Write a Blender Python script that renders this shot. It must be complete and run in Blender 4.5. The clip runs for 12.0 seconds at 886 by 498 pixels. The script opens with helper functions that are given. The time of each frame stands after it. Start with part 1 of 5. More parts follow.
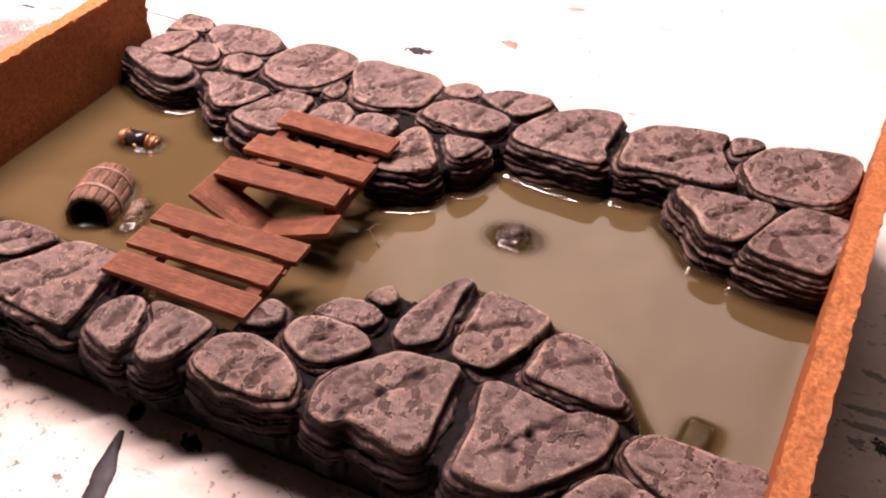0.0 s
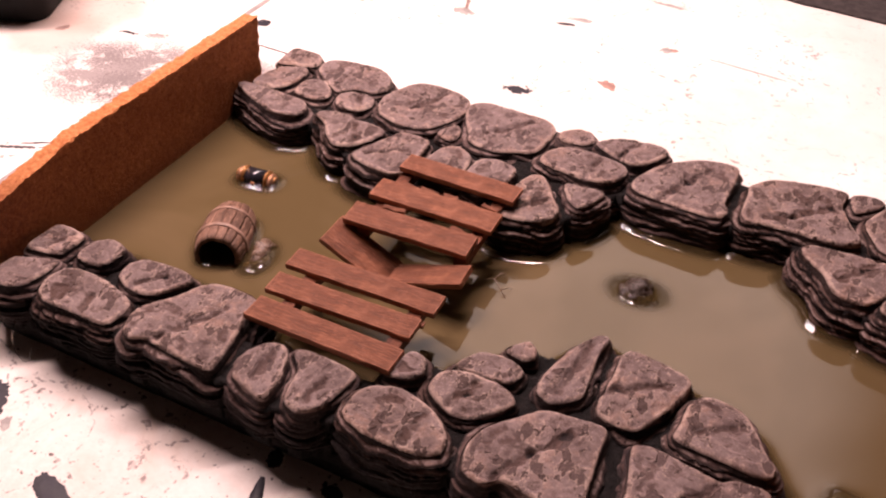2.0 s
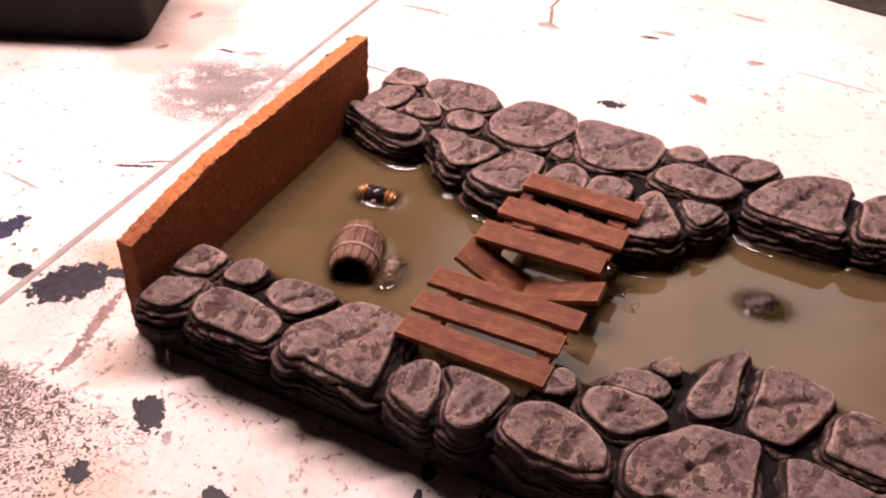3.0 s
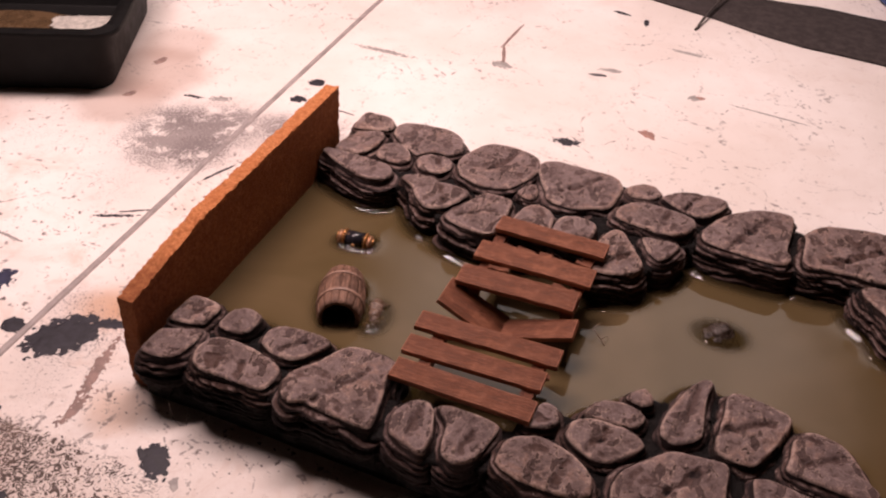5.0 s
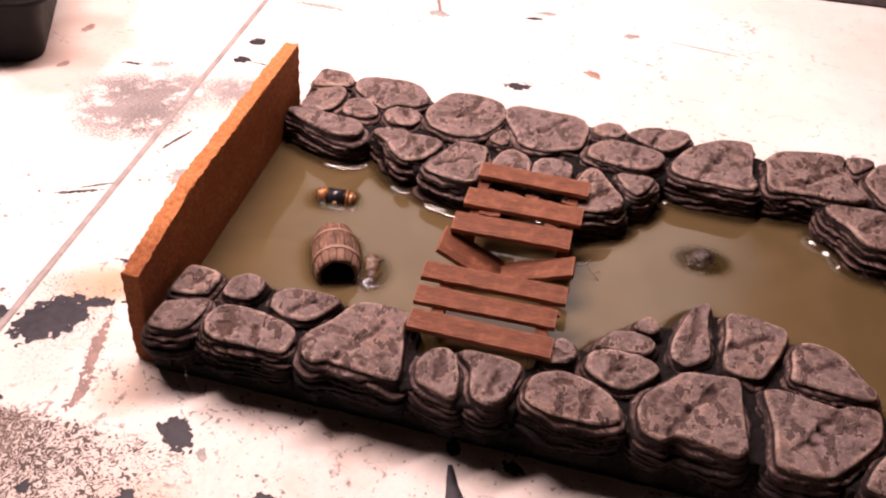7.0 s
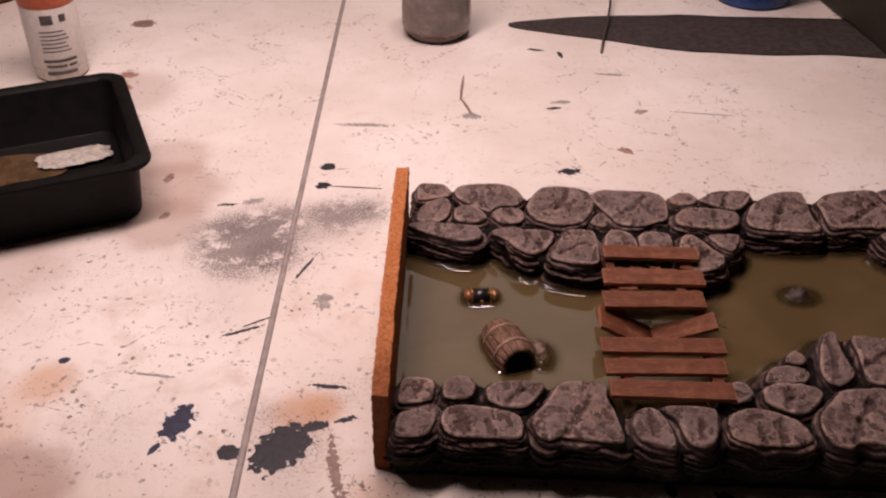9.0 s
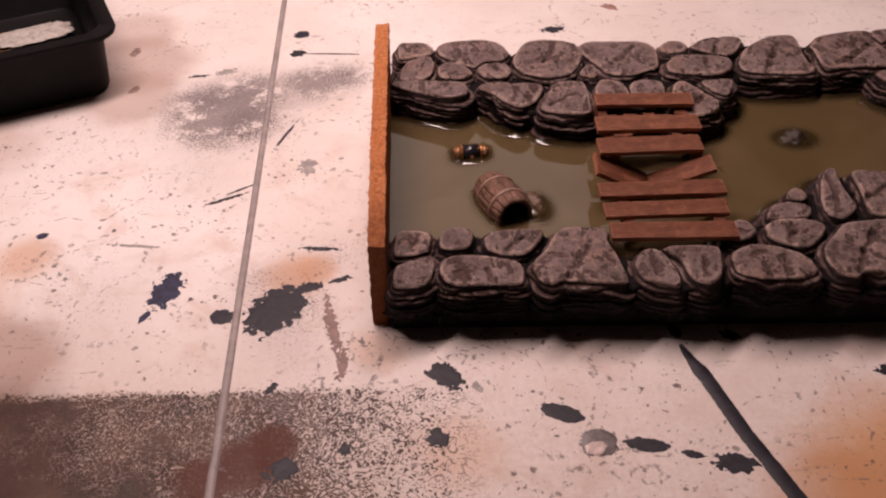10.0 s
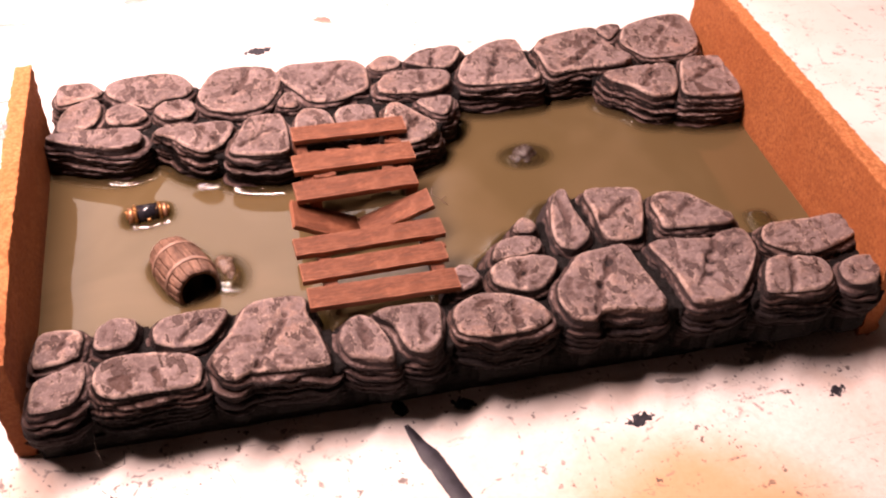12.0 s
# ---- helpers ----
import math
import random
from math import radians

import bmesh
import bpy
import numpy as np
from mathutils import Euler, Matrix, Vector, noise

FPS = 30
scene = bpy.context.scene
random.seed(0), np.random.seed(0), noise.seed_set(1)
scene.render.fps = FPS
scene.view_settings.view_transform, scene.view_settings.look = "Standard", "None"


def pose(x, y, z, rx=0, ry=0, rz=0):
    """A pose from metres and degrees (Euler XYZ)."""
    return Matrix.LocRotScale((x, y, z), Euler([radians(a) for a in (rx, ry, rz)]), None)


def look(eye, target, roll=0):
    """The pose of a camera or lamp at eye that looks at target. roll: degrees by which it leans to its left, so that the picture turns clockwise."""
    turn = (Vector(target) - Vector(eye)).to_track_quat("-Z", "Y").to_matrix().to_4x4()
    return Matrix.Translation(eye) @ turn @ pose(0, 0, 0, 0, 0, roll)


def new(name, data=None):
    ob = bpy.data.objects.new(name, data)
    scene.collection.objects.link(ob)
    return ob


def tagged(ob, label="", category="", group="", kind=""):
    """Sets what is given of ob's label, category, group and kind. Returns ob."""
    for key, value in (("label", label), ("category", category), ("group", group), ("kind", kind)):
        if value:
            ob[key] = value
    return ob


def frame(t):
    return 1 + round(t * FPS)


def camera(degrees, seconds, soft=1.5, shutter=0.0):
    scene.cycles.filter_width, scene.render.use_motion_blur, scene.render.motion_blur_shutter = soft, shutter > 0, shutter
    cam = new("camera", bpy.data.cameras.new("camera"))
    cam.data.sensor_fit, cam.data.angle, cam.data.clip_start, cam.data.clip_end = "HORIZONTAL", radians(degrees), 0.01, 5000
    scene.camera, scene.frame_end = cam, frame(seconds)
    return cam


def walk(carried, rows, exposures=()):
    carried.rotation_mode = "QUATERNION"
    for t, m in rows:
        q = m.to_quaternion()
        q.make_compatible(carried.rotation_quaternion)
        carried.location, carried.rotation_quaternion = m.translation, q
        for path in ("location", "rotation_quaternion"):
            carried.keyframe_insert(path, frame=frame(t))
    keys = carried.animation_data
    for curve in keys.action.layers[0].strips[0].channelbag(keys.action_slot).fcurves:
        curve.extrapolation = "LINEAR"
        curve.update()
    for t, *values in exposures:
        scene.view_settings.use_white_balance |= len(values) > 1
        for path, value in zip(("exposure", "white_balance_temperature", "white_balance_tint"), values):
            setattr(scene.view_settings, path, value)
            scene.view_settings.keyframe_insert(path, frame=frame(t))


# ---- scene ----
cam = camera(50.01, 12.0, 2.2)
PATH = [
    (0, (0.2617, -0.1447, 0.2124), (-0.2610, 1.1516, -0.9218), 2.07),
    (0.5, (0.2588, -0.1435, 0.2141), (-0.2463, 1.1662, -0.9128), 2.87),
    (1, (0.2590, -0.1469, 0.2171), (-0.2804, 1.1614, -0.8953), 2.28),
    (1.5, (0.2484, -0.1494, 0.2205), (-0.3165, 1.1445, -0.8961), 2.03),
    (2, (0.2252, -0.1534, 0.2242), (-0.3297, 1.1365, -0.9019), 3.13),
    (2.5, (0.2056, -0.1623, 0.2270), (-0.3698, 1.1268, -0.8897), 2.36),
    (3, (0.1906, -0.1743, 0.2334), (-0.3906, 1.1038, -0.8931), 2.04),
    (3.2, (0.1876, -0.1747, 0.2369), (-0.3927, 1.0943, -0.9002), 2.09),
    (4.8, (0.1748, -0.1889, 0.2529), (-0.3509, 1.1390, -0.8427), 2.88),
    (5, (0.1782, -0.1902, 0.2562), (-0.2938, 1.1485, -0.8506), 3.41),
    (5.5, (0.1779, -0.1967, 0.2494), (-0.1591, 1.1424, -0.9053), 3.17),
    (6, (0.1730, -0.2002, 0.2484), (-0.1533, 1.1323, -0.9169), 3.25),
    (6.5, (0.1624, -0.2020, 0.2475), (-0.1393, 1.1327, -0.9219), 3.47),
    (6.7, (0.1544, -0.2030, 0.2504), (-0.1280, 1.1367, -0.9182), 4.25),
    (8.3, (0.0623, -0.2446, 0.2814), (0.0175, 1.1770, -0.8218), 1.49),
    (8.5, (0.0525, -0.2494, 0.2884), (-0.0174, 1.1847, -0.7971), 0.76),
    (9, (0.0247, -0.2568, 0.2964), (0.0085, 1.1971, -0.7647), 0.89),
    (9.5, (0.0140, -0.2642, 0.2871), (-0.0046, 1.1402, -0.8387), -0.55),
    (10, (0.0153, -0.2608, 0.2702), (0.0562, 1.0830, -0.9267), -0.24),
    (10.5, (0.0172, -0.2522, 0.2726), (0.0941, 1.0878, -0.9268), 0.17),
    (11, (0.0420, -0.2299, 0.2513), (0.2889, 1.0852, -0.9527), 2.21),
    (11.5, (0.0698, -0.2054, 0.2408), (0.4179, 1.1013, -0.9471), 1.61),
    (12, (0.0694, -0.2020, 0.2427), (0.4480, 1.0986, -0.9427), 2.34),
]
EXPOSURES = [
    (0.0, 0.42, 6480, 10.5), (1.0, 0.22, 6480, 11), (2.5, -0.02, 6500, 13), (3.0, -0.1, 6450, 13), (5.0, -0.74, 6330, 7), (5.5, -0.22, 6450, 13), (6.7, 0.05, 6480, 11),
    (8.5, -0.95, 6330, 5), (9.0, -1.15, 6380, 6), (9.5, -1.2, 6400, 8), (10.5, -0.75, 6650, 11), (11.0, -0.3, 6950, 14), (11.5, 0.45, 6850, 14), (12.0, 0.60, 6750, 14),
]
walk(cam, [(t, look(eye, target, roll)) for t, eye, target, roll in PATH], EXPOSURES)

# ---- world and light ----
world = bpy.data.worlds.new("room_air")
scene.world = world
world.use_nodes = True
world.node_tree.nodes["Background"].inputs[0].default_value = (1.0, 0.86, 0.78, 1)
world.node_tree.nodes["Background"].inputs[1].default_value = 0.020


def lamp(name, kind, eye, target, watts, colour, size, size_y=None):
    data = bpy.data.lights.new(name, kind)
    data.energy, data.color = watts, colour
    if kind == "AREA":
        data.shape = "RECTANGLE" if size_y else "DISK"
        data.size = size
        if size_y:
            data.size_y = size_y
    ob = new(name, data)
    ob.matrix_world = look(eye, target)
    return ob


# A tube lamp hangs over the bench, just behind the tile's middle; a wide diffuser panel hangs further back.
PANEL_GLOW = 2.15
lamp("bench_tube_light", "AREA", (-0.08, 0.215, 0.53), (-0.03, 0.16, 0.0), 8.6, (1.0, 0.718, 0.690), 0.50, 0.055)


# ---- materials ----
class Nodes:
    """A short hand for node materials."""

    def __init__(self, name):
        self.mat = bpy.data.materials.new(name)
        self.mat.use_nodes = True
        self.tree = self.mat.node_tree
        self.bsdf = self.tree.nodes["Principled BSDF"]
        self.coords = self.tree.nodes.new("ShaderNodeTexCoord")

    def link(self, a, b):
        self.tree.links.new(a, b)

    def put(self, socket, value):
        if hasattr(value, "is_linked"):
            self.link(value, socket)
        else:
            socket.default_value = value

    def noise(self, scale, detail=4.0, rough=0.6, vector=None, distort=0.0):
        n = self.tree.nodes.new("ShaderNodeTexNoise")
        n.inputs["Scale"].default_value, n.inputs["Detail"].default_value = scale, detail
        n.inputs["Roughness"].default_value, n.inputs["Distortion"].default_value = rough, distort
        self.link(vector or self.coords.outputs["Object"], n.inputs["Vector"])
        return n.outputs["Fac"]

    def cells(self, scale, vector=None, feature="F1"):
        n = self.tree.nodes.new("ShaderNodeTexVoronoi")
        n.feature = feature
        n.inputs["Scale"].default_value = scale
        self.link(vector or self.coords.outputs["Object"], n.inputs["Vector"])
        return n.outputs["Distance"]

    def stretch(self, sx, sy, sz, move=(0, 0, 0), turn=0.0):
        n = self.tree.nodes.new("ShaderNodeMapping")
        n.inputs["Scale"].default_value = (sx, sy, sz)
        n.inputs["Location"].default_value = move
        n.inputs["Rotation"].default_value = (0, 0, turn)
        self.link(self.coords.outputs["Object"], n.inputs["Vector"])
        return n.outputs["Vector"]

    def ramp(self, value, lo, hi, a=0.0, b=1.0):
        n = self.tree.nodes.new("ShaderNodeMapRange")
        n.interpolation_type = "SMOOTHSTEP"
        self.put(n.inputs["Value"], value)
        for key, v in (("From Min", lo), ("From Max", hi), ("To Min", a), ("To Max", b)):
            n.inputs[key].default_value = v
        return n.outputs["Result"]

    def math(self, op, a, b=0.0):
        n = self.tree.nodes.new("ShaderNodeMath")
        n.operation = op
        self.put(n.inputs[0], a)
        self.put(n.inputs[1], b)
        return n.outputs[0]

    def mix(self, fac, a, b):
        n = self.tree.nodes.new("ShaderNodeMix")
        n.data_type = "RGBA"
        self.put(n.inputs["Factor"], fac)
        for socket, v in ((n.inputs["A"], a), (n.inputs["B"], b)):
            self.put(socket, v if hasattr(v, "is_linked") else (*v, 1.0))
        return n.outputs["Result"]

    def around(self, x, y, radius, soft=0.5):
        """1 within about radius of the spot (x, y), with an edge broken by noise."""
        n = self.tree.nodes.new("ShaderNodeVectorMath")
        n.operation = "DISTANCE"
        self.link(self.coords.outputs["Object"], n.inputs[0])
        n.inputs[1].default_value = (x, y, 0)
        d = self.math("ADD", n.outputs["Value"], self.math("MULTIPLY", self.noise(45, 5), radius * 0.5))
        return self.ramp(d, radius * (1.25 + soft), radius * (1.25 - soft), 0.0, 1.0)

    def warped(self, vector, scale, amount):
        """The vector pushed about by noise."""
        wob = self.tree.nodes.new("ShaderNodeTexNoise")
        wob.inputs["Scale"].default_value = scale
        self.link(self.coords.outputs["Object"], wob.inputs["Vector"])
        move = self.tree.nodes.new("ShaderNodeVectorMath")
        move.operation = "MULTIPLY_ADD"
        self.link(wob.outputs["Color"], move.inputs[0])
        move.inputs[1].default_value = (amount, amount, amount)
        self.link(vector, move.inputs[2])
        return move.outputs[0]

    def axis(self, letter):
        sep = self.tree.nodes.new("ShaderNodeSeparateXYZ")
        self.link(self.coords.outputs["Object"], sep.inputs[0])
        return sep.outputs[letter]

    def attribute(self, name):
        n = self.tree.nodes.new("ShaderNodeAttribute")
        n.attribute_name = name
        return n.outputs["Fac"]

    def chance(self):
        return self.tree.nodes.new("ShaderNodeObjectInfo").outputs["Random"]

    def finish(self, colour, rough=0.5, bump=None, depth=0.0002, strength=1.0, metal=0.0, specular=0.5):
        self.put(self.bsdf.inputs["Base Color"], colour if hasattr(colour, "is_linked") else (*colour, 1.0))
        self.put(self.bsdf.inputs["Roughness"], rough)
        self.put(self.bsdf.inputs["Metallic"], metal)
        self.put(self.bsdf.inputs["Specular IOR Level"], specular)
        if bump is not None:
            n = self.tree.nodes.new("ShaderNodeBump")
            n.inputs["Strength"].default_value, n.inputs["Distance"].default_value = strength, depth
            self.link(bump, n.inputs["Height"])
            self.link(n.outputs["Normal"], self.bsdf.inputs["Normal"])
        return self.mat


def stone_paint():
    n = Nodes("dry_brushed_stone")
    brush = n.attribute("drybrush")
    grain = n.noise(1700, 5, 0.75)
    patch = n.noise(75, 5, 0.62, distort=0.3)
    speck = n.math("MULTIPLY", n.math("SUBTRACT", grain, 0.5), n.ramp(brush, 0.05, 0.55, 0.15, 1.15))
    fac = n.math("ADD", brush, speck)
    deep = n.mix(n.ramp(patch, 0.35, 0.65), (0.062, 0.034, 0.027), (0.100, 0.059, 0.048))
    grey = n.mix(n.ramp(patch, 0.36, 0.66), (0.138, 0.095, 0.086), (0.222, 0.162, 0.150))
    c = n.mix(n.ramp(fac, 0.03, 0.24), (0.005, 0.0038, 0.0036), deep)
    c = n.mix(n.ramp(fac, 0.32, 0.52), c, grey)
    # chips knocked out of the flat tops keep the brown undercoat and catch pale paint on one edge
    broad = n.noise(1.0, 3.5, 0.55, n.warped(n.stretch(215, 115, 200, turn=0.6), 1.4, 0.5))
    small = n.noise(1.0, 3, 0.5, n.stretch(360, 620, 420, move=(3, 7, 1), turn=-0.5))
    top = n.math("MULTIPLY", n.ramp(brush, 0.36, 0.48), n.ramp(brush, 1.04, 0.90))
    hollow = n.math("MAXIMUM", n.ramp(broad, 0.565, 0.580), n.ramp(small, 0.650, 0.668))
    chip = n.math("MULTIPLY", hollow, top)
    lip = n.math("MAXIMUM", n.ramp(broad, 0.538, 0.563), n.ramp(small, 0.620, 0.648))
    lip = n.math("MULTIPLY", n.math("SUBTRACT", lip, hollow), n.math("MULTIPLY", top, n.ramp(grain, 0.40, 0.56, 0.2, 1.0)))
    # tan drybrushing in drifts and along the rims, fine pale tooth over it
    tan = n.math("MULTIPLY", n.ramp(n.noise(58, 4, 0.6), 0.46, 0.66, 0.0, 0.60), n.ramp(brush, 0.45, 0.80))
    c = n.mix(tan, c, (0.300, 0.172, 0.116))
    tooth = n.math("MULTIPLY", n.ramp(n.noise(1500, 3, 0.7), 0.50, 0.62), n.ramp(n.math("ADD", brush, n.noise(150, 4, 0.6)), 0.90, 1.35, 0.05, 0.60))
    c = n.mix(tooth, c, (0.43, 0.325, 0.295))
    c = n.mix(n.math("MULTIPLY", chip, n.ramp(grain, 0.66, 0.42, 0.60, 0.95)), c, (0.058, 0.032, 0.026))
    c = n.mix(n.math("MULTIPLY", lip, 0.85), c, (0.47, 0.35, 0.29))
    c = n.mix(n.ramp(fac, 0.78, 1.06, 0.0, 0.75), c, (0.55, 0.405, 0.335))
    c = n.mix(n.math("MULTIPLY", n.chance(), 0.30), c, n.mix(0.5, c, (0.20, 0.152, 0.156)))
    bump = n.math("ADD", n.math("MULTIPLY", n.noise(420, 6, 0.70), 0.55), n.math("MULTIPLY", grain, 0.40))
    bump = n.math("SUBTRACT", bump, n.math("MULTIPLY", chip, 1.0))
    rough = n.ramp(n.math("ADD", brush, n.math("MULTIPLY", grain, 0.25)), 0.15, 0.60, 0.45, 0.62)
    return n.finish(c, rough, bump, 0.0011, 1.0, specular=n.ramp(brush, 0.08, 0.50, 0.08, 0.30))


def bank_paint():
    n = Nodes("black_basecoat")
    g = n.noise(500, 5, 0.7)
    return n.finish(n.mix(n.ramp(g, 0.45, 0.75), (0.004, 0.003, 0.0028), (0.015, 0.0100, 0.009)), 0.55, g, 0.0012, 1.0, specular=0.14)


def resin():
    n = Nodes("murky_resin")
    cloud = n.noise(16, 3, 0.5, distort=0.8)
    colour = n.mix(n.ramp(cloud, 0.35, 0.68), (0.106, 0.075, 0.034), (0.136, 0.097, 0.049))
    mat = n.finish(colour, 0.04, n.noise(38, 2, 0.4), 0.0004, 0.10, specular=0.5)
    n.bsdf.inputs["IOR"].default_value = 1.52
    clear = n.tree.nodes.new("ShaderNodeBsdfTransparent")
    clear.inputs[0].default_value = (0.62, 0.55, 0.28, 1)
    blend = n.tree.nodes.new("ShaderNodeMixShader")
    n.link(n.ramp(n.attribute("shallow"), 0.05, 1.0, 0.93, 0.30), blend.inputs[0])
    n.link(clear.outputs[0], blend.inputs[1])
    n.link(n.bsdf.outputs[0], blend.inputs[2])
    n.link(blend.outputs[0], n.tree.nodes["Material Output"].inputs["Surface"])
    return mat


def pool_bed():
    n = Nodes("olive_pool_bed")
    g = n.noise(60, 4)
    return n.finish(n.mix(g, (0.018, 0.014, 0.006), (0.045, 0.036, 0.016)), 0.7, g, 0.0005)


def board_material(name, stained=False):
    n = Nodes(name)
    chip = n.cells(520, n.stretch(1, 1, 1))
    g = n.noise(700, 6, 0.75)
    big = n.noise(40, 3)
    c = n.mix(n.ramp(g, 0.32, 0.70), (0.33, 0.108, 0.038), (0.64, 0.265, 0.105))
    c = n.mix(n.ramp(big, 0.40, 0.70, 0.0, 0.45), c, (0.42, 0.130, 0.040))
    c = n.mix(n.ramp(chip, 0.55, 0.15, 0.0, 0.20), c, (0.70, 0.33, 0.12))
    # broad faces are darker and browner than the cut top and ends
    face = n.mix(n.ramp(g, 0.30, 0.72), (0.215, 0.066, 0.022), (0.500, 0.175, 0.060))
    face = n.mix(n.ramp(big, 0.35, 0.70, 0.0, 0.5), face, (0.310, 0.092, 0.028))
    c = n.mix(n.ramp(n.math("ADD", n.attribute("cut_edge"), n.math("MULTIPLY", g, 0.3)), 0.55, 0.95), face, c)
    if stained:
        # red-brown wash soaked into the front end
        soak = n.math("ADD", n.axis("Y"), n.math("MULTIPLY", n.noise(160, 4), 0.012))
        c = n.mix(n.ramp(soak, 0.040, 0.010, 0.0, 0.55), c, (0.125, 0.034, 0.015))
    # colour turns darker red-brown towards the board's foot
    wet = n.math("ADD", n.axis("Z"), n.math("MULTIPLY", n.noise(120, 4), 0.006))
    c = n.mix(n.ramp(wet, 0.026, 0.012, 0.0, 0.55), c, (0.170, 0.048, 0.015))
    fibre = n.noise(1.0, 5, 0.7, n.stretch(900, 350, 1500))
    return n.finish(c, 0.85, n.math("ADD", g, fibre), 0.0006, 0.8, specular=0.2)


def wood(name, dark, light, along=(1, 0), scratch=0.5):
    n = Nodes(name)
    lengthwise = lambda a, b, c: n.stretch(a, b, c) if along[0] else n.stretch(b, a, c)
    grain = n.warped(lengthwise(90, 1900, 900), 120, 0.6)
    fine, hair = n.noise(1.0, 4, 0.7, grain), n.noise(1.0, 3, 0.6, lengthwise(240, 4200, 1500))
    broad = n.math("ADD", n.math("MULTIPLY", n.noise(1.0, 3, 0.5, lengthwise(30, 240, 200)), 0.4), n.math("MULTIPLY", n.noise(170, 5, 0.65), 0.6))
    c = n.mix(n.ramp(broad, 0.30, 0.70), dark, light)
    c = n.mix(n.ramp(fine, 0.46, 0.30, 0.0, 0.4), c, tuple(0.45 * k for k in dark))
    pale = tuple(1.6 * k + a for k, a in zip(light, (0.065, 0.042, 0.030)))
    c = n.mix(n.math("MULTIPLY", n.ramp(hair, 0.53, 0.63), 1.0 * scratch), c, pale)
    rub = n.math("MULTIPLY", n.ramp(n.noise(210, 5, 0.7), 0.50, 0.66), n.ramp(fine, 0.42, 0.58))
    c = n.mix(n.math("MULTIPLY", rub, scratch), c, pale)
    edge = n.math("MULTIPLY", n.ramp(n.math("ADD", n.attribute("worn_edge"), n.math("MULTIPLY", n.noise(420, 4, 0.7), 0.9)), 0.85, 1.25), 0.8)
    c = n.mix(edge, c, tuple(1.9 * k + a for k, a in zip(light, (0.090, 0.058, 0.042))))
    nick = n.ramp(n.noise(1.0, 3, 0.6, n.stretch(620, 150, 300, turn=0.7)), 0.69, 0.74)
    c = n.mix(n.math("MULTIPLY", nick, scratch), c, tuple(2.2 * k + a for k, a in zip(light, (0.10, 0.06, 0.035))))
    c = n.mix(n.math("MULTIPLY", n.chance(), 0.30), c, dark)
    return n.finish(c, n.ramp(fine, 0.3, 0.7, 0.50, 0.68), n.math("ADD", fine, broad), 0.0005, 0.9, specular=0.3)


def plain(name, colour, rough=0.5, metal=0.0, vary=0.35, scale=300, bump=0.0002, specular=0.5):
    n = Nodes(name)
    g = n.noise(scale, 5, 0.65)
    c = n.mix(n.ramp(g, 0.3, 0.7), tuple(k * (1 - vary) for k in colour), tuple(min(1, k * (1 + vary * 0.6)) for k in colour))
    return n.finish(c, n.ramp(g, 0.3, 0.7, max(0.02, rough - 0.08), min(1, rough + 0.1)), g, bump, 0.6, metal, specular)


def glass(name, colour, rough=0.05):
    n = Nodes(name)
    n.bsdf.inputs["Transmission Weight"].default_value = 1.0
    return n.finish(colour, rough, n.noise(120, 2), 0.0003, 0.4)


